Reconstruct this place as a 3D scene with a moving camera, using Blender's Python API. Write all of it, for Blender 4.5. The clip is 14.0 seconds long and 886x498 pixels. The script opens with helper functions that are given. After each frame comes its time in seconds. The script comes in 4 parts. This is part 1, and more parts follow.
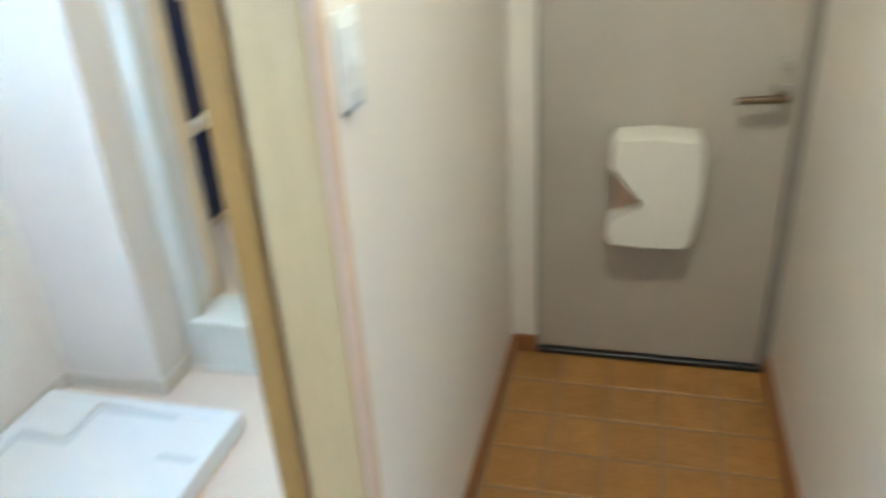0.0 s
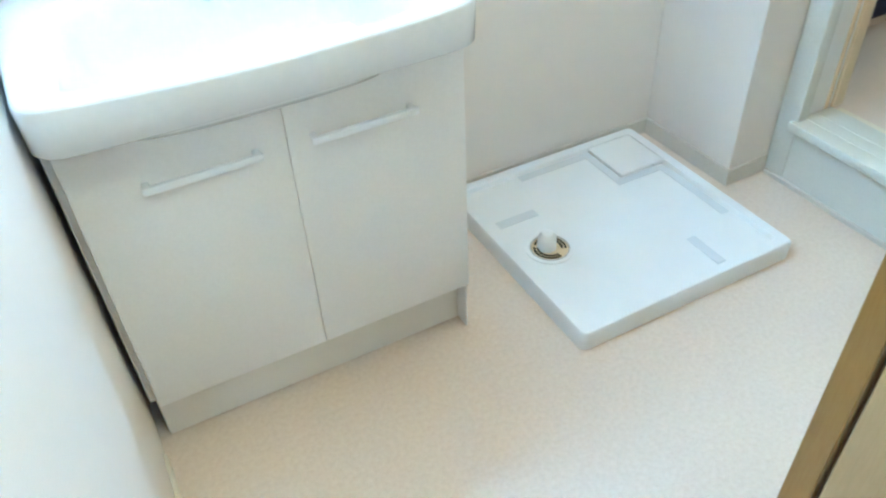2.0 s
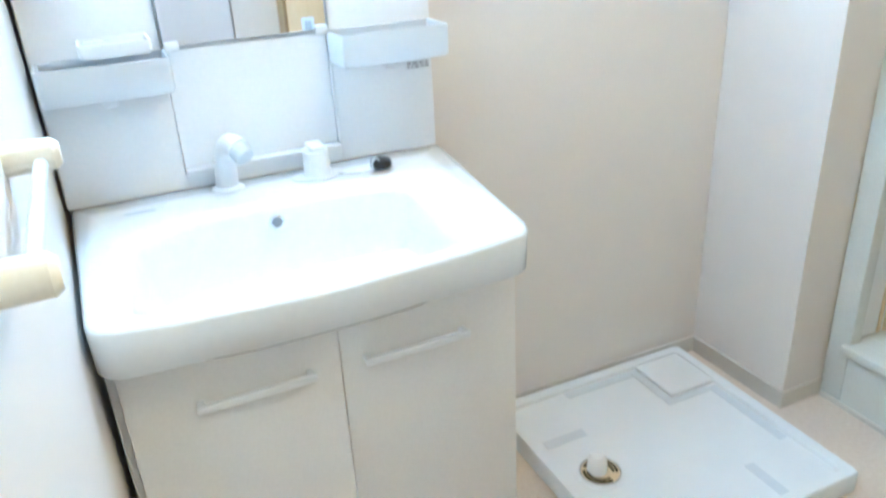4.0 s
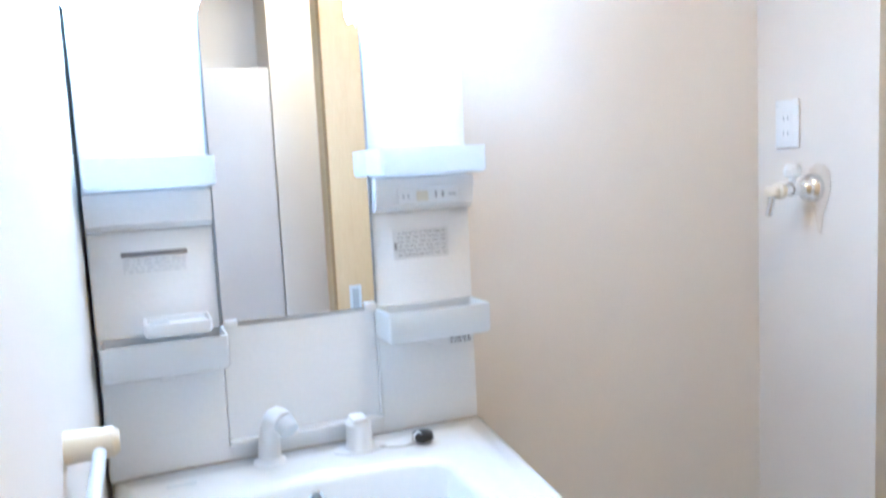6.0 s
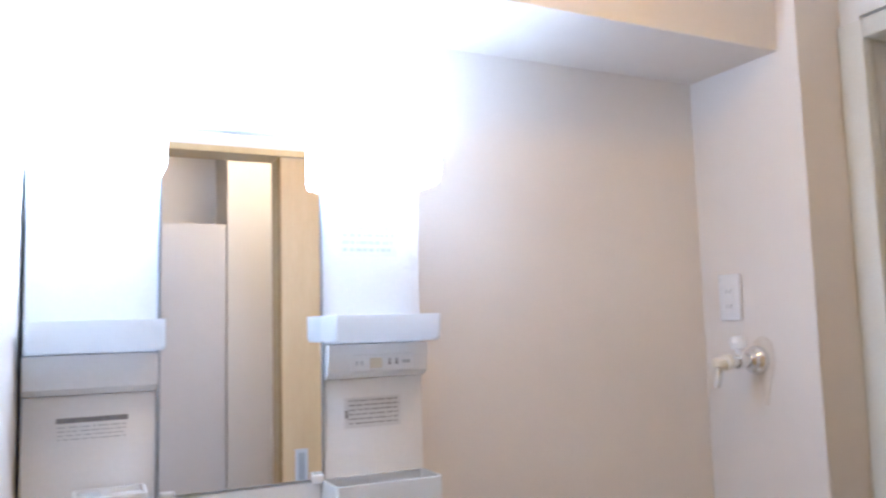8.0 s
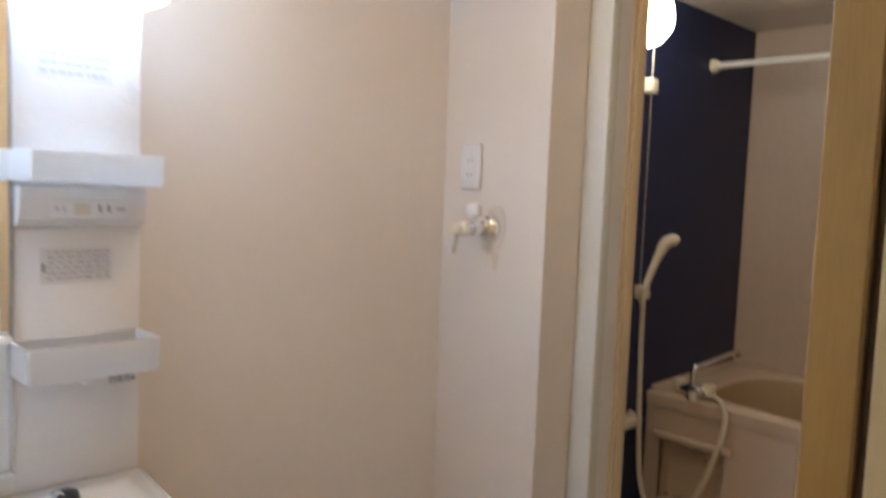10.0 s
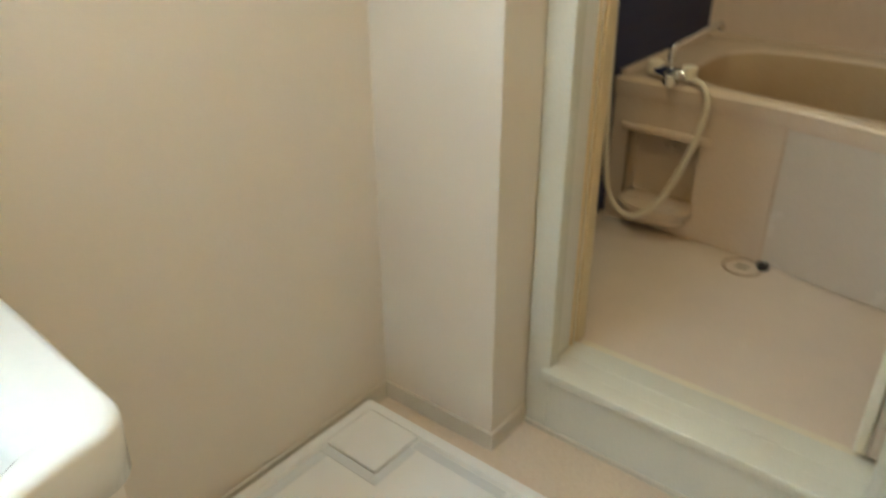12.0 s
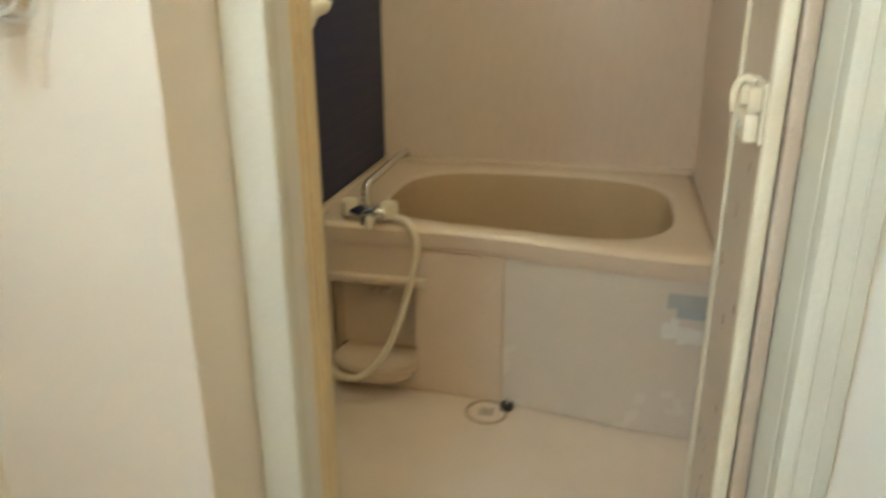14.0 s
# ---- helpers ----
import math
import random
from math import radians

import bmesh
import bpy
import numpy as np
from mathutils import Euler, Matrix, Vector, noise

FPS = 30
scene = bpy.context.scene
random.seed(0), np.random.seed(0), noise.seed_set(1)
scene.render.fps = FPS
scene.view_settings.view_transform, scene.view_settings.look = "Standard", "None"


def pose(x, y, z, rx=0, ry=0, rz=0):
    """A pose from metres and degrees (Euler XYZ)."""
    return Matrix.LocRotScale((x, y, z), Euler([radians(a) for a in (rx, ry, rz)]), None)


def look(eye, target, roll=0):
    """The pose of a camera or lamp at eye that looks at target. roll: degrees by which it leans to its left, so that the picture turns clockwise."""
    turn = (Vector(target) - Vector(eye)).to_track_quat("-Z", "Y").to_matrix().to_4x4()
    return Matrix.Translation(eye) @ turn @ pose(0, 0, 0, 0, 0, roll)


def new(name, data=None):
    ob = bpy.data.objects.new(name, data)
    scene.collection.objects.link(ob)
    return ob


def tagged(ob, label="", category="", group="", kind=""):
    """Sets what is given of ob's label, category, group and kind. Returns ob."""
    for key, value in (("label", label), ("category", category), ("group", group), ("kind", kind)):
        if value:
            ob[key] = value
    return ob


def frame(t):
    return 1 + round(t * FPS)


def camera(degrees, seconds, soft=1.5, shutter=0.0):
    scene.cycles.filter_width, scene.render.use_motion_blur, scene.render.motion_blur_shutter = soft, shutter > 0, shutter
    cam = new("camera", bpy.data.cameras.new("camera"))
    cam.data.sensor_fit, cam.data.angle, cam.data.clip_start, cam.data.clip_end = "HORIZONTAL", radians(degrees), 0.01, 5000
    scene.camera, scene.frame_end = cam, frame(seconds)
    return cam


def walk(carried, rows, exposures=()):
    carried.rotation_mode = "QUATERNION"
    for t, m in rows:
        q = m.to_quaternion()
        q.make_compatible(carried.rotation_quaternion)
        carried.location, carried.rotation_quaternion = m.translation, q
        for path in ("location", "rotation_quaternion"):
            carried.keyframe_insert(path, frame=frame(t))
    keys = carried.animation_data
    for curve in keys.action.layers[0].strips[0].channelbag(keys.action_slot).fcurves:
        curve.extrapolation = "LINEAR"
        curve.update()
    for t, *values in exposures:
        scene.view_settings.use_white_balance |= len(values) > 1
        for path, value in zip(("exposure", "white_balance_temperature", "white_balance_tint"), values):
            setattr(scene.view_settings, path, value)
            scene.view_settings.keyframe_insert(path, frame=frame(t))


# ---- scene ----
cam = camera(60.7, 14.0, soft=2.2, shutter=0.7)
# seconds, eye, target, roll
PATH = [
    (0, (0.727, -1.692, 1.397), (2.445, -1.209, 0.493), -3.6),
    (0.1, (0.734, -1.688, 1.391), (2.409, -1.094, 0.473), -3.7),
    (0.3, (0.749, -1.681, 1.38), (2.312, -0.867, 0.435), -4),
    (0.5, (0.763, -1.674, 1.369), (2.15, -0.611, 0.397), -4.2),
    (1, (0.8, -1.65, 1.335), (1.766, -0.254, 0.277), -4.5),
    (1.5, (0.808, -1.588, 1.319), (1.587, -0.186, 0.124), -4.1),
    (2, (0.802, -1.546, 1.288), (1.48, -0.176, -0.002), -2.9),
    (2.5, (0.81, -1.546, 1.286), (1.459, -0.117, 0.047), -3.3),
    (3, (0.814, -1.547, 1.295), (1.449, 0.0, 0.198), -4.6),
    (3.2, (0.8, -1.537, 1.3), (1.459, 0.04, 0.263), -4.4),
    (5.3, (0.781, -1.527, 1.36), (1.531, 0.267, 0.894), -2.7),
    (5.5, (0.778, -1.53, 1.359), (1.53, 0.284, 0.98), -2.9),
    (6, (0.776, -1.54, 1.378), (1.518, 0.305, 1.168), -2.9),
    (6.5, (0.768, -1.536, 1.385), (1.505, 0.322, 1.33), -3),
    (7, (0.766, -1.544, 1.386), (1.51, 0.309, 1.51), -3),
    (7.2, (0.763, -1.544, 1.389), (1.507, 0.304, 1.565), -3.2),
    (9.3, (0.79, -1.51, 1.417), (2.075, 0.019, 1.514), 2.2),
    (9.5, (0.791, -1.487, 1.399), (2.129, -0.001, 1.436), 2.5),
    (10, (0.824, -1.455, 1.386), (2.246, -0.057, 1.225), 2.2),
    (10.5, (0.928, -1.422, 1.36), (2.352, -0.07, 0.983), 1.3),
    (11, (1.03, -1.398, 1.353), (2.388, -0.026, 0.83), 0.5),
    (11.5, (1.095, -1.332, 1.342), (2.391, 0.044, 0.689), -0.5),
    (12, (1.137, -1.15, 1.321), (2.503, -0.033, 0.379), -0.3),
    (12.5, (1.152, -1.046, 1.329), (2.628, -0.122, 0.346), 0.6),
    (13, (1.227, -0.979, 1.314), (2.809, -0.152, 0.413), -0.6),
    (13.5, (1.397, -0.91, 1.327), (3.103, -0.25, 0.518), -2.2),
    (14, (1.516, -0.855, 1.307), (3.348, -0.44, 0.62), -0.2),
]
ROWS = [(t, look(e, g, r)) for t, e, g, r in PATH]
EXPOSURES = [
    (0.0, 1.7, 4000, -11), (0.5, 1.72, 3850, -17), (1.0, 1.66, 3850, -17), (3.2, 1.54, 4030, -13), (5.3, 1.18, 4220, -5), (7.2, 0.65, 4580, 4),
    (9.4, 0.17, 5150, 10), (11.0, 0.5, 5400, -10), (14.0, 1.0, 5480, -16),
]
walk(cam, ROWS, EXPOSURES)

# ---- world and lights ----
world = bpy.data.worlds.new("world")
world.use_nodes = True
world.node_tree.nodes["Background"].inputs[0].default_value = (0.02, 0.02, 0.02, 1)
scene.world = world

VANITY_LAMP = 40.0      # emission of the two opal vanity lamps
DOWN_LAMP = 18.0        # emission of the washroom ceiling lamp
BATH_LAMP = 18.0         # emission of the bathroom globe
HALL_LAMP = 36.0         # emission of the corridor ceiling lamp

# ---- sizes of the place ----
XL = 0.688              # left wall of the washroom
XP = 2.302              # face of the boxed-in pillar
XB = 2.470              # face of the bathroom partition
YW = 0.004             # back wall of the washroom
YP = -0.340             # front of the pillar
YD0, YD1 = -1.305, -1.271   # sliding door, hall side and room side
YH = -1.400             # hall face of the partition with its casing
YHW = -1.385            # hall wall
YEN = -1.332            # wall along the entrance
YS = -2.112             # far hall wall
XE = 2.780              # entrance door
ZC = 2.400              # washroom ceiling
ZG = -0.030             # tiled entrance floor
BX0, BX1 = 2.622, 4.185     # bathroom, inside
BY0, BY1 = -1.135, -0.030
BZ0, BZ1 = 0.140, 2.118


# ---- materials ----
def material(name, base, rough=0.5, metal=0.0, spec=0.5):
    m = bpy.data.materials.new(name)
    m.use_nodes = True
    b = m.node_tree.nodes["Principled BSDF"]
    b.inputs["Base Color"].default_value = (*base, 1)
    b.inputs["Roughness"].default_value = rough
    b.inputs["Metallic"].default_value = metal
    b.inputs["Specular IOR Level"].default_value = spec
    return m, m.node_tree, b


def node(tree, kind, **values):
    n = tree.nodes.new(kind)
    for k, v in values.items():
        n.inputs[k.replace("_", " ")].default_value = v
    return n


def coords(tree, scale=(1, 1, 1)):
    g = tree.nodes.new("ShaderNodeNewGeometry")
    mp = tree.nodes.new("ShaderNodeMapping")
    mp.inputs["Scale"].default_value = scale
    tree.links.new(g.outputs["Position"], mp.inputs["Vector"])
    return mp.outputs["Vector"]


def mottled(name, dark, light, rough=0.5, scale=6.0, fine=160.0, bump=0.08, stretch=(1, 1, 1), metal=0.0, spec=0.5, detail=6.0, depth=0.001, rough_var=0.1):
    """Two tones mixed by a broad noise, with a fine grain that also raises the surface."""
    m, t, b = material(name, light, rough, metal, spec)
    v = coords(t, stretch)
    n1 = node(t, "ShaderNodeTexNoise", Scale=scale, Detail=detail, Roughness=0.6)
    n2 = node(t, "ShaderNodeTexNoise", Scale=fine, Detail=3.0, Roughness=0.6)
    t.links.new(v, n1.inputs["Vector"])
    t.links.new(v, n2.inputs["Vector"])
    add = t.nodes.new("ShaderNodeMath")
    add.operation = "MULTIPLY_ADD"
    t.links.new(n2.outputs["Fac"], add.inputs[0])
    add.inputs[1].default_value = 0.5
    half = t.nodes.new("ShaderNodeMath")
    half.operation = "MULTIPLY"
    half.inputs[1].default_value = 0.5
    t.links.new(n1.outputs["Fac"], half.inputs[0])
    t.links.new(half.outputs[0], add.inputs[2])
    ramp = t.nodes.new("ShaderNodeValToRGB")
    ramp.color_ramp.elements[0].position, ramp.color_ramp.elements[1].position = 0.32, 0.68
    ramp.color_ramp.elements[0].color, ramp.color_ramp.elements[1].color = (*dark, 1), (*light, 1)
    t.links.new(add.outputs[0], ramp.inputs["Fac"])
    t.links.new(ramp.outputs["Color"], b.inputs["Base Color"])
    rr = t.nodes.new("ShaderNodeMapRange")
    rr.inputs["To Min"].default_value, rr.inputs["To Max"].default_value = max(0.02, rough - rough_var), min(1, rough + rough_var)
    t.links.new(n1.outputs["Fac"], rr.inputs["Value"])
    t.links.new(rr.outputs["Result"], b.inputs["Roughness"])
    if bump:
        bp = node(t, "ShaderNodeBump", Strength=bump, Distance=depth)
        t.links.new(n2.outputs["Fac"], bp.inputs["Height"])
        t.links.new(bp.outputs["Normal"], b.inputs["Normal"])
    return m


def glowing(name, colour, strength):
    m = bpy.data.materials.new(name)
    m.use_nodes = True
    b = m.node_tree.nodes["Principled BSDF"]
    b.inputs["Base Color"].default_value = (0.85, 0.85, 0.85, 1)
    b.inputs["Roughness"].default_value = 0.3
    b.inputs["Emission Color"].default_value = (*colour, 1)
    b.inputs["Emission Strength"].default_value = strength
    return m


def wallpaper(name, dark, light):
    """Vinyl wallpaper with a woven emboss of a few millimetres."""
    m = mottled(name, dark, light, rough=0.62, scale=2.5, fine=420, bump=0.0, rough_var=0.06, spec=0.3)
    t = m.node_tree
    b = t.nodes["Principled BSDF"]
    v = coords(t, (1, 1, 1))
    w = node(t, "ShaderNodeTexNoise", Scale=260.0, Detail=2.0, Roughness=0.5)
    st = t.nodes.new("ShaderNodeMapping")
    st.inputs["Scale"].default_value = (0.35, 0.35, 1.6)
    t.links.new(v, st.inputs["Vector"])
    t.links.new(st.outputs["Vector"], w.inputs["Vector"])
    bp = node(t, "ShaderNodeBump", Strength=0.35, Distance=0.0012)
    t.links.new(w.outputs["Fac"], bp.inputs["Height"])
    t.links.new(bp.outputs["Normal"], b.inputs["Normal"])
    return m


M_WALL = wallpaper("wallpaper", (0.71, 0.665, 0.595), (0.77, 0.725, 0.66))
M_CEIL = mottled("ceiling_paper", (0.72, 0.70, 0.66), (0.78, 0.76, 0.72), 0.8, 3, 300, 0.15)
M_PARTITION = mottled("partition_panel", (0.74, 0.74, 0.70), (0.79, 0.79, 0.76), 0.45, 3, 300, 0.05)
M_FLOOR = mottled("vinyl_floor", (0.57, 0.475, 0.37), (0.71, 0.625, 0.52), 0.42, 95, 420, 0.12, detail=8)
M_BASE = mottled("baseboard_vinyl", (0.59, 0.555, 0.48), (0.66, 0.625, 0.55), 0.5, 8, 200, 0.05)
M_PLASTIC = mottled("white_plastic", (0.78, 0.79, 0.79), (0.83, 0.84, 0.84), 0.30, 3, 120, 0.02)
M_PAN = mottled("pan_plastic", (0.74, 0.76, 0.76), (0.81, 0.82, 0.82), 0.38, 6, 300, 0.06)
M_CERAMIC = mottled("basin_ceramic", (0.74, 0.76, 0.76), (0.79, 0.80, 0.80), 0.12, 2, 60, 0.0, rough_var=0.04)
M_CABINET = mottled("cabinet_laminate", (0.75, 0.735, 0.70), (0.81, 0.795, 0.76), 0.35, 3, 200, 0.03)
M_KICK = mottled("kick_board", (0.70, 0.67, 0.59), (0.76, 0.73, 0.66), 0.4, 4, 200, 0.03)
M_DARK = mottled("dark_gap", (0.015, 0.013, 0.011), (0.03, 0.027, 0.022), 0.8, 5, 80, 0.05)
M_BLACK = mottled("black_rubber", (0.010, 0.010, 0.011), (0.028, 0.028, 0.03), 0.35, 20, 100, 0.05)
M_CHROME = mottled("chrome", (0.72, 0.73, 0.74), (0.86, 0.87, 0.88), 0.10, 30, 200, 0.02, metal=1.0, rough_var=0.05)
M_STEEL = mottled("brushed_steel", (0.45, 0.44, 0.42), (0.62, 0.61, 0.58), 0.3, 30, 300, 0.05, metal=1.0)
M_BRASS = mottled("drain_grating", (0.16, 0.14, 0.10), (0.45, 0.42, 0.33), 0.35, 60, 200, 0.1, metal=0.6)
M_BRONZE = mottled("dark_bronze", (0.10, 0.07, 0.04), (0.17, 0.12, 0.075), 0.38, 30, 200, 0.05, metal=0.8)
M_GREY = mottled("grey_plastic", (0.30, 0.32, 0.34), (0.40, 0.42, 0.44), 0.4, 20, 200, 0.05)
M_GREYLIGHT = mottled("pale_grey_plastic", (0.52, 0.55, 0.57), (0.62, 0.65, 0.67), 0.35, 10, 200, 0.05)
M_GREYMID = mottled("grey_sticker_film", (0.34, 0.34, 0.33), (0.42, 0.42, 0.41), 0.4, 20, 200, 0.05)
M_NAVY = mottled("navy_panel", (0.013, 0.021, 0.080), (0.020, 0.031, 0.105), 0.42, 5, 60, 0.25, spec=0.25, stretch=(0.35, 1, 9), depth=0.0012)
M_BATHWALL = mottled("bath_wall_panel", (0.62, 0.51, 0.43), (0.68, 0.57, 0.49), 0.32, 2, 60, 0.05, stretch=(1, 1, 0.3))
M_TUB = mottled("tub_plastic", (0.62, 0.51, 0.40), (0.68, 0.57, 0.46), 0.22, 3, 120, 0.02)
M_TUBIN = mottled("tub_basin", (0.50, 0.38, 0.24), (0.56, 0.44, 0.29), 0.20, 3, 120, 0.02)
M_APRONLIT = mottled("cool_lit_apron", (0.60, 0.54, 0.47), (0.66, 0.60, 0.53), 0.25, 3, 150, 0.02)
M_BATHFLOOR = mottled("bath_floor_panel", (0.63, 0.545, 0.47), (0.71, 0.62, 0.54), 0.40, 5, 260, 0.15)
M_DRAINRING = mottled("stained_drain_ring", (0.34, 0.25, 0.17), (0.52, 0.42, 0.33), 0.4, 40, 200, 0.1)
M_SCRAP = mottled("cloudy_film", (0.63, 0.60, 0.55), (0.72, 0.70, 0.66), 0.3, 60, 200, 0.05)
M_BATHCEIL = mottled("bath_ceiling_panel", (0.66, 0.61, 0.54), (0.72, 0.67, 0.60), 0.35, 3, 120, 0.03)
M_CREAM = mottled("cream_plastic", (0.70, 0.65, 0.52), (0.77, 0.72, 0.60), 0.35, 8, 150, 0.04)
M_FRAME = mottled("bath_frame", (0.63, 0.635, 0.575), (0.70, 0.705, 0.645), 0.35, 4, 150, 0.03)
M_SEAL = mottled("cream_seal", (0.65, 0.53, 0.31), (0.73, 0.61, 0.39), 0.45, 8, 150, 0.05)
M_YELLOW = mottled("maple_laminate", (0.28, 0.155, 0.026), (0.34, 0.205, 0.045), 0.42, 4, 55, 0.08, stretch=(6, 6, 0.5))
M_DOORFACE = mottled("pale_maple_laminate", (0.50, 0.36, 0.18), (0.58, 0.43, 0.235), 0.42, 4, 55, 0.08, stretch=(6, 6, 0.5))
M_JAMB = mottled("maple_casing", (0.47, 0.345, 0.155), (0.55, 0.415, 0.205), 0.45, 4, 55, 0.08, stretch=(6, 6, 0.5))
M_JAMBEDGE = mottled("maple_casing_edge", (0.55, 0.39, 0.26), (0.63, 0.47, 0.33), 0.5, 5, 70, 0.1, stretch=(6, 6, 0.5))
M_GAPSHADE = mottled("brown_gap_shade", (0.09, 0.055, 0.03), (0.14, 0.09, 0.05), 0.6, 8, 80, 0.05)
M_PANSHADE = mottled("pan_step_shade", (0.61, 0.64, 0.66), (0.67, 0.70, 0.72), 0.5, 10, 400, 0.15)
M_HALL = wallpaper("hall_wallpaper", (0.71, 0.66, 0.585), (0.77, 0.72, 0.65))
M_SHOE = mottled("shoe_cabinet_laminate", (0.66, 0.62, 0.58), (0.73, 0.69, 0.65), 0.4, 3, 150, 0.03)
M_TILE = mottled("terracotta_tile", (0.25, 0.115, 0.018), (0.42, 0.225, 0.052), 0.45, 14, 120, 0.25)
_t = M_TILE.node_tree
_oi = _t.nodes.new("ShaderNodeObjectInfo")
_mr = node(_t, "ShaderNodeMapRange", To_Min=0.88, To_Max=1.06)
_hs = _t.nodes.new("ShaderNodeHueSaturation")
_t.links.new(_oi.outputs["Random"], _mr.inputs["Value"])
_t.links.new(_mr.outputs["Result"], _hs.inputs["Value"])
_t.links.new(_t.nodes["Color Ramp"].outputs["Color"], _hs.inputs["Color"])
_t.links.new(_hs.outputs["Color"], _t.nodes["Principled BSDF"].inputs["Base Color"])
M_GROUT = mottled("grout", (0.24, 0.145, 0.06), (0.31, 0.20, 0.09), 0.9, 20, 200, 0.3)
M_SKIRT = mottled("terracotta_skirting", (0.22, 0.09, 0.025), (0.33, 0.15, 0.05), 0.5, 14, 120, 0.2)
M_DOOR = mottled("steel_door_paint", (0.41, 0.37, 0.31), (0.48, 0.435, 0.37), 0.38, 4, 260, 0.08)
M_DOORFRAME = mottled("steel_frame_paint", (0.24, 0.22, 0.20), (0.31, 0.29, 0.26), 0.4, 5, 200, 0.06)
M_BOX = mottled("ivory_plastic", (0.68, 0.65, 0.58), (0.76, 0.73, 0.66), 0.35, 4, 150, 0.03)
M_STAIN = mottled("rust_stain", (0.62, 0.55, 0.45), (0.73, 0.685, 0.61), 0.6, 60, 200, 0.05)
M_INK = mottled("printed_ink", (0.20, 0.20, 0.21), (0.34, 0.34, 0.36), 0.6, 80, 300, 0.0)
M_INKPALE = mottled("pale_ink", (0.50, 0.52, 0.53), (0.60, 0.62, 0.63), 0.6, 80, 300, 0.0)
M_STICKER = mottled("sticker_film", (0.70, 0.71, 0.71), (0.77, 0.78, 0.78), 0.35, 30, 200, 0.02)
M_MIRROR, _t, _b = material("mirror_silver", (0.93, 0.94, 0.94), 0.015, 1.0)
M_SHELF = mottled("translucent_shelf", (0.80, 0.82, 0.83), (0.84, 0.86, 0.87), 0.30, 3, 120, 0.02)
_t = M_SHELF.node_tree
_tr = node(_t, "ShaderNodeBsdfTranslucent", Color=(0.92, 0.94, 0.95, 1))
_mx = node(_t, "ShaderNodeMixShader", Fac=0.42)
_t.links.new(_t.nodes["Principled BSDF"].outputs[0], _mx.inputs[1])
_t.links.new(_tr.outputs[0], _mx.inputs[2])
_t.links.new(_mx.outputs[0], _t.nodes["Material Output"].inputs["Surface"])
M_HOSE = mottled("shower_hose", (0.66, 0.60, 0.47), (0.74, 0.68, 0.55), 0.35, 10, 200, 0.05)
M_INSERT = mottled("door_insert_and_stile_shade", (0.50, 0.42, 0.34), (0.58, 0.50, 0.42), 0.30, 20, 120, 0.05)
M_LAMPCOOL = glowing("opal_lamp_cool", (0.83, 0.87, 1.0), VANITY_LAMP)
M_LAMPCAP = glowing("opal_lamp_end", (0.83, 0.87, 1.0), VANITY_LAMP * 0.36)
M_LAMPDIM = glowing("opal_lamp_dimmer", (0.83, 0.87, 1.0), VANITY_LAMP * 0.22)
M_LAMPDOWN = glowing("ceiling_lamp_warm", (1.0, 0.52, 0.12), DOWN_LAMP)
M_LAMPBATH = glowing("opal_globe_warm", (1.0, 0.77, 0.50), BATH_LAMP)
M_LAMPHALL = glowing("opal_lamp_warm", (1.0, 0.68, 0.38), HALL_LAMP)


# ---- mesh helpers ----
def origin_of(ob):
    p = Vector((0, 0, 0))
    while ob is not None:
        p += ob.location
        ob = ob.parent
    return p


def smooth(bm, angle=35):
    for f in bm.faces:
        f.smooth = True
    lim = math.radians(angle)
    for e in bm.edges:
        if len(e.link_faces) == 2:
            e.smooth = e.calc_face_angle(0) < lim
        else:
            e.smooth = False


def part(name, bm, mat, parent=None, label="", angle=35):
    """Links a bmesh, given in world metres, as one mesh object under a thing or a part."""
    if parent is not None:
        bmesh.ops.translate(bm, vec=-origin_of(parent), verts=bm.verts)
    bmesh.ops.recalc_face_normals(bm, faces=bm.faces)
    smooth(bm, angle)
    me = bpy.data.meshes.new(name)
    bm.to_mesh(me)
    bm.free()
    me.materials.append(mat)
    ob = new(name, me)
    ob.parent = parent
    if label:
        ob["label"] = label
    return ob


def thing(name, base, label, category, group=""):
    e = new(name)
    e.empty_display_size = 0.05
    e.location = base
    return tagged(e, label, category, group)


def structure(name, bm, mat, label, category):
    return tagged(part(name, bm, mat), label, category, kind="structure")


def box(x0, x1, y0, y1, z0, z1, bevel=0.0, segs=2, bm=None):
    own = bmesh.new()
    v = [own.verts.new(p) for p in ((x0, y0, z0), (x1, y0, z0), (x1, y1, z0), (x0, y1, z0), (x0, y0, z1), (x1, y0, z1), (x1, y1, z1), (x0, y1, z1))]
    for f in ((3, 2, 1, 0), (4, 5, 6, 7), (0, 1, 5, 4), (1, 2, 6, 5), (2, 3, 7, 6), (3, 0, 4, 7)):
        own.faces.new([v[i] for i in f])
    if bevel:
        bmesh.ops.bevel(own, geom=own.edges[:], offset=bevel, segments=segs, profile=0.5, affect="EDGES")
    return own if bm is None else merge(bm, own)


def merge(bm, other):
    me = bpy.data.meshes.new("tmp")
    other.to_mesh(me)
    other.free()
    bm.from_mesh(me)
    bpy.data.meshes.remove(me)
    return bm


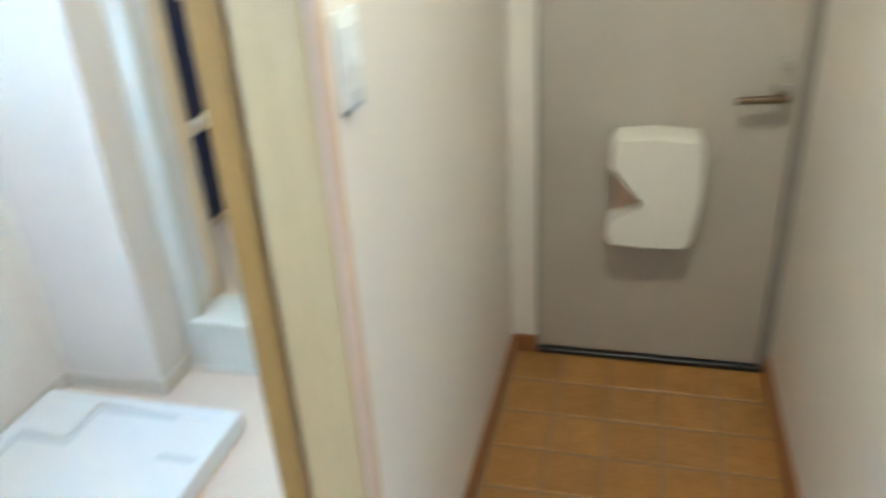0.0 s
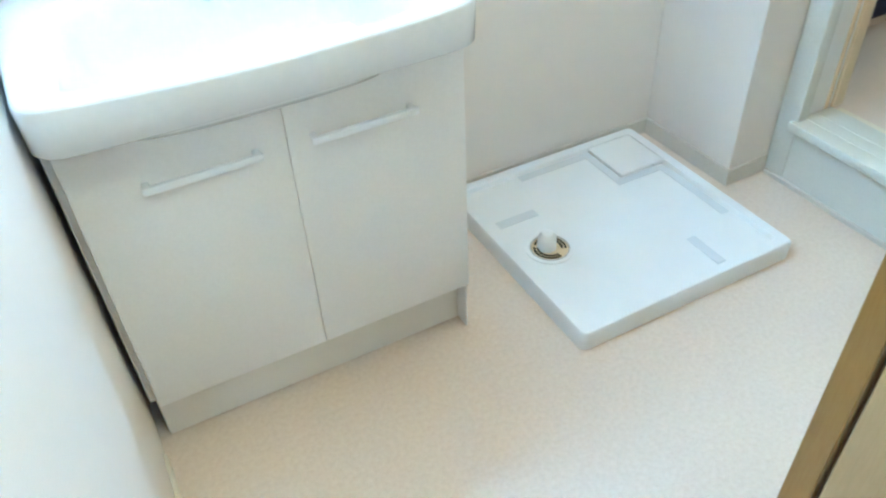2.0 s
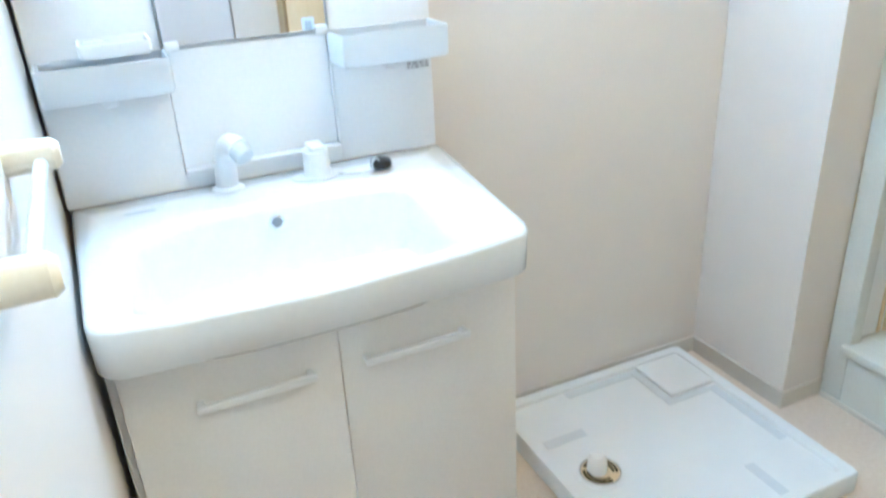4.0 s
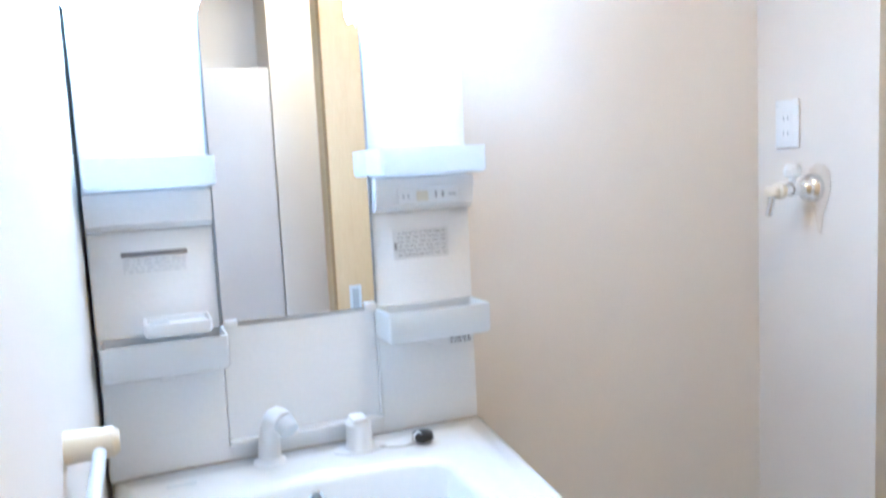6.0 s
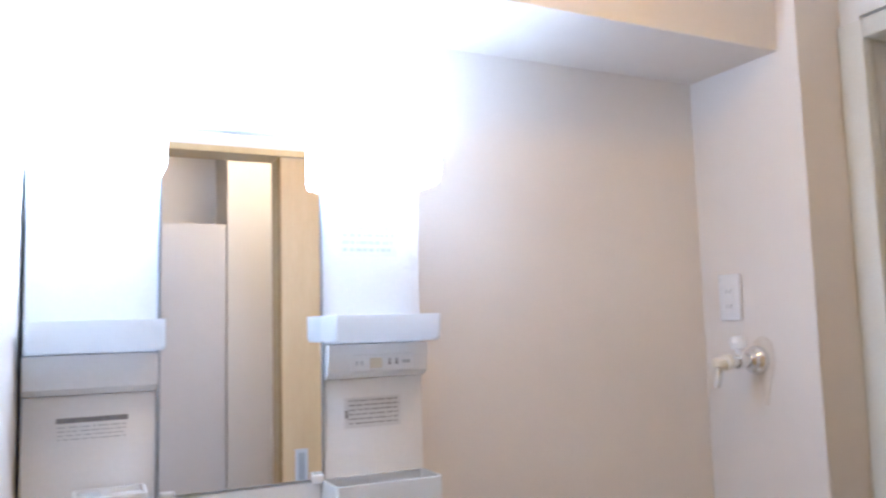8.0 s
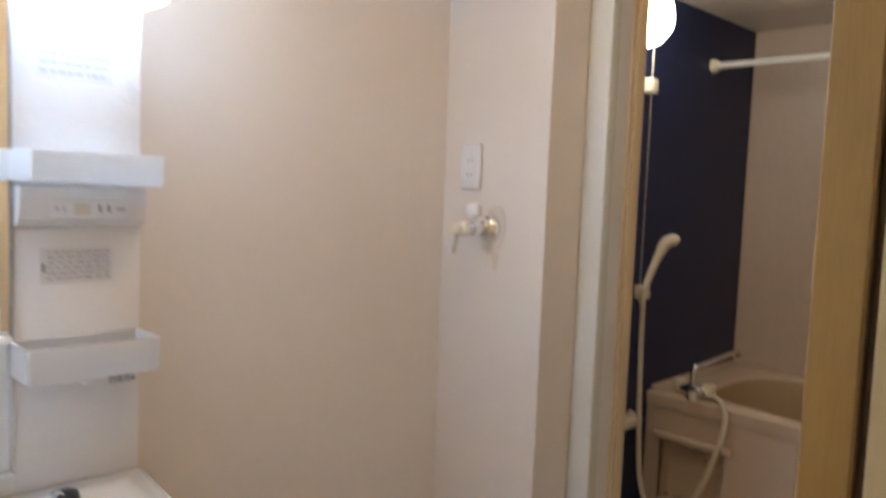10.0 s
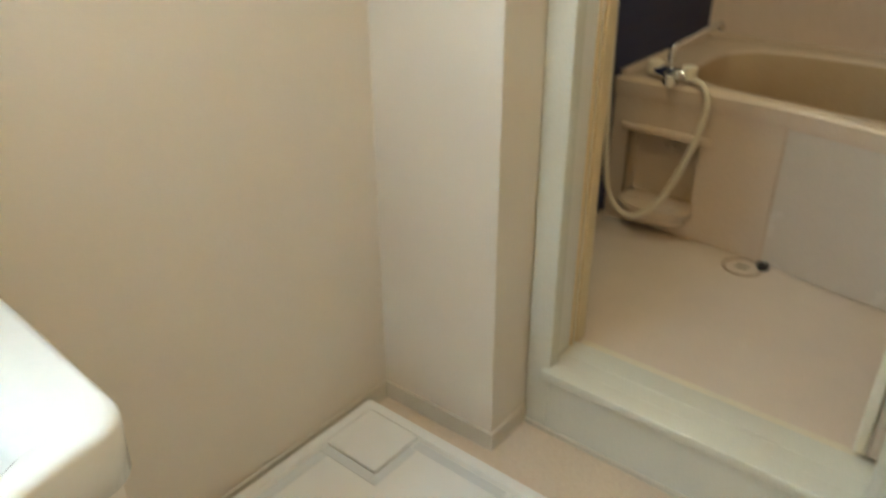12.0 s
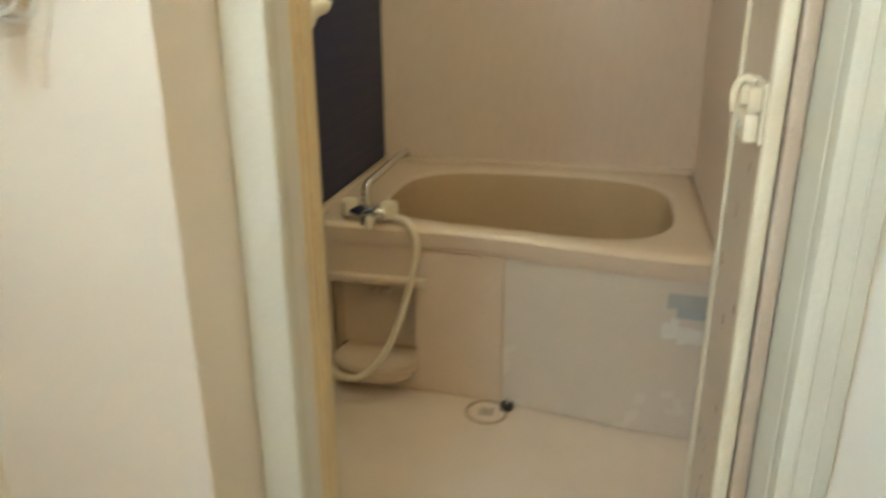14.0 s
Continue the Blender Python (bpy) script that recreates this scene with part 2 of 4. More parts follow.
def rings(loops, close=True, cap0=True, cap1=True, bm=None):
    """A skin through loops of equal length."""
    bm = bm or bmesh.new()
    vs = [[bm.verts.new(p) for p in lp] for lp in loops]
    n = len(vs[0])
    for a, b in zip(vs, vs[1:]):
        for i in range(n if close else n - 1):
            j = (i + 1) % n
            bm.faces.new((a[i], a[j], b[j], b[i]))
    if cap0:
        bm.faces.new(vs[0][::-1])
    if cap1:
        bm.faces.new(vs[-1])
    return bm


def lathe(profile, at=(0, 0, 0), axis="z", n=28, bm=None, cap=True):
    """profile: (radius, height) rows, turned about an axis through at."""
    loops = []
    for r, h in profile:
        lp = []
        for i in range(n):
            a = 2 * math.pi * i / n
            c, s = r * math.cos(a), r * math.sin(a)
            p = {"z": (c, s, h), "x": (h, c, s), "y": (c, h, s)}[axis]
            lp.append((at[0] + p[0], at[1] + p[1], at[2] + p[2]))
        loops.append(lp)
    return rings(loops, True, cap, cap, bm)


def tube(points, radius, n=12, bm=None, steps=1, caps=True):
    """A round tube along points, smoothed with a spline when steps is over 1. radius: a number or one for each point."""
    pts = [Vector(p) for p in points]
    rad = list(radius) if isinstance(radius, (list, tuple)) else [radius] * len(pts)
    if steps > 1:
        out, ro = [], []
        for i in range(len(pts) - 1):
            p0, p1, p2, p3 = pts[max(i - 1, 0)], pts[i], pts[i + 1], pts[min(i + 2, len(pts) - 1)]
            for k in range(steps):
                u = k / steps
                out.append(0.5 * ((2 * p1) + (p2 - p0) * u + (2 * p0 - 5 * p1 + 4 * p2 - p3) * u * u + (3 * p1 - p0 - 3 * p2 + p3) * u ** 3))
                ro.append(rad[i] * (1 - u) + rad[i + 1] * u)
        pts, rad = out + [pts[-1]], ro + [rad[-1]]
    loops = []
    ref = Vector((0.31, 0.22, 0.92)).normalized()
    for i, p in enumerate(pts):
        d = (pts[min(i + 1, len(pts) - 1)] - pts[max(i - 1, 0)]).normalized()
        u = (ref - d * ref.dot(d)).normalized()
        w = d.cross(u)
        ref = u
        loops.append([p + (u * math.cos(2 * math.pi * k / n) + w * math.sin(2 * math.pi * k / n)) * rad[i] for k in range(n)])
    return rings(loops, True, caps, caps, bm)


def rounded(x0, x1, y0, y1, r, n=6):
    """A rectangle's outline with round corners, anticlockwise."""
    pts = []
    for cx, cy, a0 in ((x1 - r, y1 - r, 0), (x0 + r, y1 - r, 90), (x0 + r, y0 + r, 180), (x1 - r, y0 + r, 270)):
        for k in range(n + 1):
            a = radians(a0 + 90 * k / n)
            pts.append((cx + r * math.cos(a), cy + r * math.sin(a)))
    return pts


def prism_z(outline, z0, z1, bevel=0.0):
    bm = rings([[(x, y, z0) for x, y in outline], [(x, y, z1) for x, y in outline]])
    if bevel:
        bmesh.ops.bevel(bm, geom=[e for e in bm.edges if abs(e.verts[0].co.z - e.verts[1].co.z) < 1e-6], offset=bevel, segments=2, affect="EDGES")
    return bm


# ---- the shell: washroom ----
structure("floor", box(XL - 0.1, XB + 0.02, YEN, YW + 0.1, -0.10, 0.0), M_FLOOR, "cream speckled vinyl washroom floor", "floor")
structure("ceiling", box(XL - 0.1, XB + 0.14, YHW + 0.08, YW + 0.1, ZC, ZC + 0.08), M_CEIL, "off-white papered washroom ceiling", "ceiling")
structure("wall_back", box(XL - 0.1, BX0 + 0.02, YW, YW + 0.1, -0.1, ZC + 0.08), M_WALL, "beige embossed wallpaper wall behind the vanity", "wall")
structure("wall_left", box(XL - 0.1, XL, YHW + 0.005, YW, -0.1, ZC + 0.08), M_WALL, "off-white embossed wallpaper side wall", "wall")
structure("wall_pillar", prism_z([(XP + 0.002, YW), (XP + 0.008, YP), (XB + 0.02, YP), (XB + 0.02, YW)], 0.0, ZC, 0.0), M_WALL, "white papered boxed-in pillar beside the washing-machine pan", "pillar")
structure("beam", box(XL, XP + 0.02, -0.285, YW, 2.042, ZC - 0.001, 0.002, 1), M_WALL, "off-white papered ceiling beam over the back wall", "beam")
structure("wall_bath_left", box(XB, BX0 - 0.012, YP - 0.052, YP, 0.0, ZC), M_PARTITION, "off-white partition strip beside the bathroom door", "wall")
structure("wall_bath_right", box(XB, BX0 - 0.012, YD0 - 0.018, -1.172, 0.0, ZC), M_PARTITION, "off-white partition wall beside the bathroom door", "wall")
structure("wall_bath_top", box(XB, BX0 - 0.012, -1.172, YP - 0.052, 2.115, ZC), M_PARTITION, "off-white partition over the bathroom door", "wall")
# partition to the hall, with the doorway
structure("wall_hall_right", box(1.397, XE + 0.1, YEN, YD0 - 0.018, ZG - 0.05, 2.40), M_HALL, "off-white papered wall along the entrance hall", "wall")
structure("wall_hall_left", box(-0.55, XL - 0.1, YHW, YHW + 0.1, -0.05, 2.40), M_HALL, "off-white papered hall wall", "wall")
structure("wall_hall_top", box(XL - 0.1, 1.392, YHW, YD0 - 0.018, 1.994, 2.40), M_HALL, "off-white papered wall over the doorway", "wall")
structure("wall_room_top", box(XL, XB, YHW + 0.09, YD1 - 0.002, 1.994, ZC), M_WALL, "off-white papered strip over the sliding door", "wall")

for nm, ex in (("baseboard_back", (1.40, XP, YW - 0.007, YW, 0.0, 0.052)), ("baseboard_left", (XL, XL + 0.007, -1.255, -0.50, 0.0, 0.052)),
               ("baseboard_pillar_front", (XP + 0.008, XB, YP - 0.007, YP, 0.0, 0.052)),
               ("baseboard_bath", (XB - 0.026, XB - 0.018, -1.245, YP - 0.010, 0.0, 0.016))):
    structure(nm, box(*ex, 0.002, 1), M_BASE, "grey-beige vinyl baseboard", "baseboard")

structure("baseboard_pillar", prism_z([(XP - 0.005, YW - 0.007), (XP + 0.002, YW - 0.007), (XP + 0.008, YP - 0.007), (XP + 0.001, YP - 0.007)], 0.0, 0.052), M_BASE, "grey-beige vinyl baseboard", "baseboard")

# casing of the doorway
dw = thing("door_casing", (1.38, -1.35, 0), "maple laminate casing around the washroom doorway", "door frame")
part("jamb", box(1.380, 1.396, -1.390, YD0 - 0.008, 0.0, 2.0, 0.002, 1), M_JAMB, dw)
part("jamb_edge", box(1.3805, 1.402, -1.402, -1.3905, 0.0, 2.02, 0.002, 1), M_JAMBEDGE, dw, "reddish casing edge")
part("jamb", box(XL - 0.1, XL + 0.016, YH, YHW + 0.004, 0.0, 2.0, 0.002, 1), M_JAMB, dw)
part("header", box(XL - 0.1, 1.392, YH, YD0 - 0.016, 1.975, 1.994, 0.002, 1), M_JAMB, dw)
part("rail", box(XL + 0.001, 2.30, YD0 - 0.016, YD1 + 0.012, 1.972, 1.994, 0.002, 1), M_JAMB, dw)
# brown strip in the gap by the jamb, coloured for the shade there
part("gap_shade", box(1.392, 1.40, YD0 - 0.0078, YD0 - 0.001, 0.0, 1.972), M_GAPSHADE, dw, "brown strip painted as the shaded gap behind the sliding door")

sd = thing("sliding_door", (1.8, (YD0 + YD1) / 2, 0), "open maple laminate sliding door on the washroom side", "door")
part("panel", box(1.3822, 2.215, YD0, YD1, 0.008, 1.972, 0.001, 1), M_DOORFACE, sd)
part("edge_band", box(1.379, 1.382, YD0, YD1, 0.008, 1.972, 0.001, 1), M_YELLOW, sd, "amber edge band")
pull = part("recessed_pull", box(1.424, 1.466, YD1, YD1 + 0.002, 0.885, 0.998, 0.0008, 1), M_GREYLIGHT, sd, "pale metal recessed pull")
part("pull_hollow", box(1.434, 1.456, YD1 + 0.002, YD1 + 0.0028, 0.897, 0.986), M_GREY, pull)

# ---- the shell: entrance hall ----
structure("floor_hall", box(-0.55, 1.78, YS - 0.4, YEN - 0.0005, -0.10, -0.003), M_FLOOR, "cream vinyl hall floor", "floor")
structure("ceiling_hall", box(-0.55, XE + 0.1, YS - 0.4, YHW + 0.10, 2.40, 2.46), M_CEIL, "off-white papered hall ceiling", "ceiling")
structure("wall_hall_far", box(1.352, XE + 0.1, YS - 0.1, YS, ZG - 0.05, 2.40), M_HALL, "off-white papered hall wall opposite the washroom", "wall")
structure("wall_hall_niche", box(-0.55, 1.352, YS - 0.4, YS - 0.32, -0.05, 2.40), M_HALL, "papered back of the hall niche", "wall")
structure("wall_hall_side", box(1.352, 1.44, YS - 0.32, YS - 0.1, -0.05, 2.40), M_HALL, "papered side of the hall niche", "wall")
structure("wall_hall_end", box(-0.6, -0.55, YS - 0.4, YHW + 0.1, -0.05, 2.40), M_HALL, "plain papered end wall of the hall", "wall")
sc = thing("shoe_cabinet", (1.0, YS, 0), "tall pale laminate cupboard opposite the washroom door", "cabinet")
part("body", box(0.38, 1.348, YS - 0.31, YS - 0.022, 0.0, 1.85, 0.002, 1), M_SHOE, sc)
for a, b in ((0.383, 0.864), (0.867, 1.346)):
    part("door", box(a, b, YS - 0.021, YS - 0.002, 0.05, 1.848, 0.002, 1), M_SHOE, sc)
structure("wall_entrance", box(XE - 0.002, XE + 0.1, YEN - 0.080, YEN + 0.03, ZG - 0.05, 2.40), M_HALL, "papered return beside the entrance door", "wall")
structure("wall_entrance_top", box(XE, XE + 0.1, YS - 0.02, YEN - 0.080, 2.02, 2.40), M_HALL, "papered wall over the entrance door", "wall")
structure("step_edge", box(1.78, 1.82, YS, YEN, ZG - 0.05, -0.001, 0.003, 1), M_JAMB, "wooden edge between hall floor and tiles", "trim")
structure("tile_bed", box(1.82, XE + 0.1, YS, YEN, ZG - 0.06, ZG - 0.004), M_GROUT, "brown grout bed of the entrance floor", "floor")
structure("skirting_left", box(1.82, XE - 0.002, YEN - 0.012, YEN, ZG - 0.004, ZG + 0.055, 0.002, 1), M_SKIRT, "low terracotta skirting under the hall wall", "baseboard")
structure("skirting_far", box(1.82, XE, YS, YS + 0.012, ZG - 0.004, ZG + 0.055, 0.002, 1), M_SKIRT, "low terracotta skirting under the far hall wall", "baseboard")
structure("skirting_end", box(XE - 0.014, XE - 0.002, YEN - 0.080, YEN - 0.012, ZG - 0.004, ZG + 0.057, 0.002, 1), M_SKIRT, "low terracotta skirting beside the entrance door", "baseboard")

ed = thing("entrance_door", (XE, -1.75, ZG), "closed grey painted steel entrance door with a mail box", "door")
part("leaf", box(XE + 0.004, XE + 0.045, YS + 0.027, YEN - 0.088, ZG + 0.016, 1.99, 0.003, 1), M_DOOR, ed)
part("frame", box(XE - 0.004, XE + 0.06, YEN - 0.088, YEN - 0.080, ZG, 2.02, 0.002, 1), M_DOORFRAME, ed)
part("frame", box(XE - 0.004, XE + 0.06, YS, YS + 0.025, ZG, 2.02, 0.002, 1), M_DOORFRAME, ed)
part("frame", box(XE - 0.004, XE + 0.06, YS + 0.025, YEN - 0.088, 1.99, 2.02, 0.002, 1), M_DOORFRAME, ed)
part("threshold", box(XE - 0.012, XE + 0.06, YS + 0.004, YEN - 0.082, ZG - 0.004, ZG + 0.014, 0.002, 1), M_BLACK, ed, "black rubber door seal")
# mail box: ivory cover with a notch on one side
out = [(-1.641, 0.728), (-1.629, 0.70), (-1.631, 0.645), (-1.713, 0.552), (-1.713, 0.530), (-1.631, 0.478), (-1.625, 0.435), (-1.641, 0.412), (-1.721, 0.404), (-1.841, 0.408), (-1.863, 0.435), (-1.877, 0.57), (-1.871, 0.70), (-1.857, 0.728), (-1.746, 0.736)]
loops = []
for k, (xx, sc_) in enumerate(((XE + 0.003, 1.0), (XE - 0.075, 1.0), (XE - 0.09, 0.985), (XE - 0.098, 0.95))):
    loops.append([(xx, -1.748 + (y + 1.757) * sc_, 0.57 + (z - 0.57) * sc_) for y, z in out])
mb = part("mail_box", rings(loops), M_BOX, ed, "ivory plastic mail box", 30)
part("slot", box(XE - 0.02, XE - 0.004, -1.707, -1.631, 0.48, 0.60, 0.003, 1), M_JAMBEDGE, ed, "brown inner flap")
hd = part("handle_plate", box(XE - 0.006, XE + 0.004, -2.065, -2.021, 0.801, 0.854, 0.004, 2), M_STEEL, ed)
part("lever", tube([(XE - 0.004, -2.043, 0.826), (XE - 0.045, -2.043, 0.828), (XE - 0.052, -2.031, 0.828), (XE - 0.054, -1.926, 0.821)], [0.011, 0.011, 0.012, 0.009], 12, steps=4), M_BRONZE, hd, "bronze lever handle")
part("thumb_turn", lathe([(0.014, 0), (0.014, -0.012), (0.006, -0.014), (0.006, -0.024)], (XE - 0.006, -2.037, 0.910), "x", 20), M_STEEL, hd)

sw = thing("light_switch", (1.614, YEN, 1.19), "white wall light switch plate with a wide rocker", "switch")
part("plate", box(1.578, 1.650, YEN - 0.008, YEN, 1.130, 1.250, 0.003, 2), M_PLASTIC, sw)
part("rocker", box(1.592, 1.636, YEN - 0.013, YEN - 0.008, 1.148, 1.232, 0.002, 1), M_PLASTIC, sw)
part("lower_edge", box(1.582, 1.646, YEN - 0.007, YEN - 0.001, 1.123, 1.130, 0.001, 1), M_GREY, sw)

hl = thing("hall_ceiling_lamp", (1.52, -1.74, 2.40), "round opal ceiling lamp in the hall", "lamp")
part("base", lathe([(0.10, 0.0), (0.10, -0.02)], (1.52, -1.74, 2.40)), M_PLASTIC, hl)
part("shade", lathe([(0.095, -0.02), (0.115, -0.04), (0.11, -0.075), (0.07, -0.095), (0.01, -0.10)], (1.52, -1.74, 2.40)), M_LAMPHALL, hl, "glowing opal shade")

# ---- the shell: bathroom ----
structure("bath_wall_navy", box(BX0 - 0.01, BX1 + 0.05, BY1, BY1 + 0.015, BZ0, BZ1), M_NAVY, "dark navy bathroom wall panel with faint grain", "wall")
structure("bath_wall_end", box(BX1, BX1 + 0.05, BY0 - 0.05, BY1, BZ0, BZ1), M_BATHWALL, "pinkish beige bathroom wall panel over the tub", "wall")
structure("bath_wall_right", box(BX0 - 0.01, BX1, BY0 - 0.05, BY0, BZ0, BZ1), M_BATHWALL, "pinkish beige bathroom side wall panel", "wall")
structure("bath_wall_front_right", box(BX0 - 0.01, BX0, BY0, -1.112, BZ0, BZ1), M_BATHWALL, "beige bathroom wall beside the door", "wall")
structure("bath_wall_front_left", box(BX0 - 0.01, BX0, -0.385, BY1, BZ0, BZ1), M_BATHWALL, "beige bathroom wall beside the door", "wall")
structure("bath_wall_front_top", box(BX0 - 0.01, BX0, -1.112, -0.385, 2.05, BZ1), M_BATHWALL, "beige bathroom wall over the door", "wall")
structure("bath_floor", box(BX0 - 0.02, 3.60, BY0, BY1, 0.06, BZ0), M_BATHFLOOR, "beige moulded bathroom floor pan", "floor")
structure("bath_ceiling", box(BX0 - 0.01, BX1 + 0.05, BY0 - 0.05, BY1 + 0.015, BZ1, BZ1 + 0.05), M_BATHCEIL, "cream bathroom ceiling panel", "ceiling")
structure("bath_trim_corner", box(BX1 - 0.008, BX1 - 0.001, BY1 - 0.008, BY1 - 0.001, 0.66, BZ1, 0.002, 1), M_BATHWALL, "pale corner joint strip", "trim")
structure("bath_trim_base", box(BX0, 3.42, BY1 - 0.006, BY1 - 0.001, BZ0, 0.166, 0.002, 1), M_TUB, "cream sealing strip under the navy wall", "trim")
hatch = thing("ceiling_hatch", (3.20, -0.58, BZ1), "square inspection hatch in the bathroom ceiling", "hatch")
part("panel", box(2.98, 3.43, -0.80, -0.352, BZ1 - 0.005, BZ1 - 0.0005, 0.001, 1), M_BATHCEIL, hatch)
vent = thing("ceiling_vent", (3.62, -0.52, BZ1), "white bathroom ceiling vent cover", "vent")
part("cover", box(3.525, 3.72, -0.67, -0.365, BZ1 - 0.035, BZ1 - 0.0005, 0.006, 2), M_CREAM, vent)

# ---- bathroom door: frame, threshold and folded door ----
bf = thing("bath_door_frame", (2.50, -0.75, 0.0), "white plastic bathroom door frame with a raised threshold", "door frame")
part("stile", box(XB - 0.018, XB + 0.022, -0.409, YP - 0.002, 0.004, 2.10, 0.004, 2), M_FRAME, bf)
part("stile", box(XB - 0.018, XB + 0.022, -1.172, -1.1065, 0.004, 2.10, 0.004, 2), M_FRAME, bf)
part("head", box(XB - 0.018, XB + 0.022, -1.104, -0.409, 2.052, 2.10, 0.004, 2), M_FRAME, bf)
part("inner_jamb", box(XB + 0.022, BX0 - 0.011, -0.391, -0.381, 0.19, 2.08, 0.001, 1), M_FRAME, bf)
part("seal", box(BX0 - 0.028, BX0 + 0.012, -0.401, -0.391, 0.19, 2.06, 0.003, 2), M_SEAL, bf, "cream door seal strip")
part("seal", box(BX0 - 0.052, BX0 - 0.040, -0.397, -0.391, 0.19, 2.06, 0.002, 1), M_SEAL, bf, "cream door seal strip")
part("inner_jamb", box(XB + 0.022, BX0 - 0.011, -1.112, -1.106, 0.19, 2.08, 0.001, 1), M_FRAME, bf)
part("inner_head", box(XB + 0.022, BX0 - 0.011, -1.106, -0.391, 2.062, 2.08, 0.001, 1), M_FRAME, bf)
part("threshold", box(XB - 0.034, BX0 - 0.022, -1.106, -0.3915, 0.1652, 0.193, 0.005, 2), M_FRAME, bf, "cream threshold ledge")
part("riser", box(XB - 0.0175, XB + 0.02, -1.106, -0.4095, 0.004, 0.165, 0.002, 1), M_FRAME, bf, "white panel under the threshold")
for xx in (XB + 0.015, XB + 0.062):
    part("ledge_groove", box(xx, xx + 0.003, -1.104, -0.393, 0.1931, 0.1945, 0.0005, 1), M_FRAME, bf)
for yy in (-1.128, -1.152):
    part("stile_bead", box(XB - 0.0215, XB - 0.0185, yy, yy + 0.004, 0.01, 2.09, 0.001, 1), M_FRAME, bf)
part("edge_gap", box(XB - 0.004, XB + 0.001, -1.1755, -1.1722, 0.004, 2.09), M_GREY, bf, "thin dark joint")
part("track", box(BX0 - 0.022, BX0 + 0.012, -1.106, -0.401, 0.15, 0.182, 0.002, 1), M_CREAM, bf)
part("catch", box(BX0 - 0.03, BX0 + 0.02, -0.50, -0.45, 2.035, 2.060, 0.004, 1), M_STEEL, bf, "steel door catch")

fd = thing("folding_door", (2.75, -1.08, 0.19), "cream plastic folding bathroom door, folded open", "door")
for y0, y1, xa, xb in ((-1.076, -1.056, 2.597, 2.92), (-1.103, -1.083, 2.597, 2.92)):
    lf = part("leaf_insert", box(xa + 0.02, xb - 0.02, y0 + 0.006, y1 - 0.006, 0.225, 2.01), M_INSERT, fd, "translucent door insert")
    # the rear leaf's stile takes the insert's brown to paint in its shade
    part("stile", box(xa, xa + 0.024, y0 - 0.002, y1 + 0.002, 0.20, 2.03, 0.006, 3), M_CREAM if y0 > -1.08 else M_INSERT, fd)
    part("stile", box(xb - 0.022, xb, y0, y1, 0.20, 2.03, 0.005, 2), M_CREAM, fd)
    part("rail", box(xa + 0.024, xb - 0.022, y0, y1, 0.20, 0.235, 0.003, 1), M_CREAM, fd)
    part("rail", box(xa + 0.024, xb - 0.022, y0, y1, 1.995, 2.03, 0.003, 1), M_CREAM, fd)
dh = part("handle", box(2.600, 2.687, -1.054, -1.048, 1.083, 1.167, 0.002, 1), M_CREAM, fd, "cream door handle")
part("cup_front", box(2.605, 2.681, -1.048, -1.028, 1.085, 1.126, 0.005, 2), M_CREAM, dh)
for xx in (2.605, 2.674):
    part("cup_side", box(xx, xx + 0.007, -1.048, -1.030, 1.126, 1.162, 0.003, 2), M_CREAM, dh)
part("hook", tube([(2.673, -1.046, 1.160), (2.675, -1.034, 1.165), (2.677, -1.024, 1.154), (2.678, -1.021, 1.136), (2.678, -1.023, 1.118)], [0.006, 0.0065, 0.0065, 0.006, 0.005], 12, steps=4), M_CREAM, dh)
part("lock_mark", lathe([(0.006, 0), (0.006, 0.0015), (0.002, 0.002)], (2.645, -1.028, 1.104), "y", 14), M_GREYLIGHT, dh)
for xx in (2.615, 2.64):
    part("screw", lathe([(0.0035, 0), (0.0035, 0.0015), (0.001, 0.002)], (xx, -1.054, 0.216), "y", 10), M_STEEL, fd)


# ---- bathtub ----
def front(y):
    """The tub's front face bows out away from the navy wall."""
    u = min(max((-0.40 - y) / 0.73, 0.0), 1.0)
    return 3.42 - 0.095 * (u * u * (3 - 2 * u))


tub = thing("bathtub", (3.8, -0.58, BZ0), "beige moulded bathtub with a panelled front", "bathtub")
N = 64
hx0, hx1, hy0, hy1 = 3.455, 4.085, -1.045, -0.19


def hole(scale, z, dx=0.0):
    cx, cy = (hx0 + hx1) / 2 + dx, (hy0 + hy1) / 2
    a, b = (hx1 - hx0) / 2 * scale, (hy1 - hy0) / 2 * scale
    lp = []
    for i in range(N):
        t = 2 * math.pi * i / N
        c, s = math.cos(t), math.sin(t)
        ex = 0.62
        x = cx + a * math.copysign(abs(c) ** ex, c)
        y = cy + b * math.copysign(abs(s) ** ex, s)
        if c < 0:
            x += (front(y) - 3.395) * 0.9 * abs(c)
        lp.append((x, y, z))
    return lp


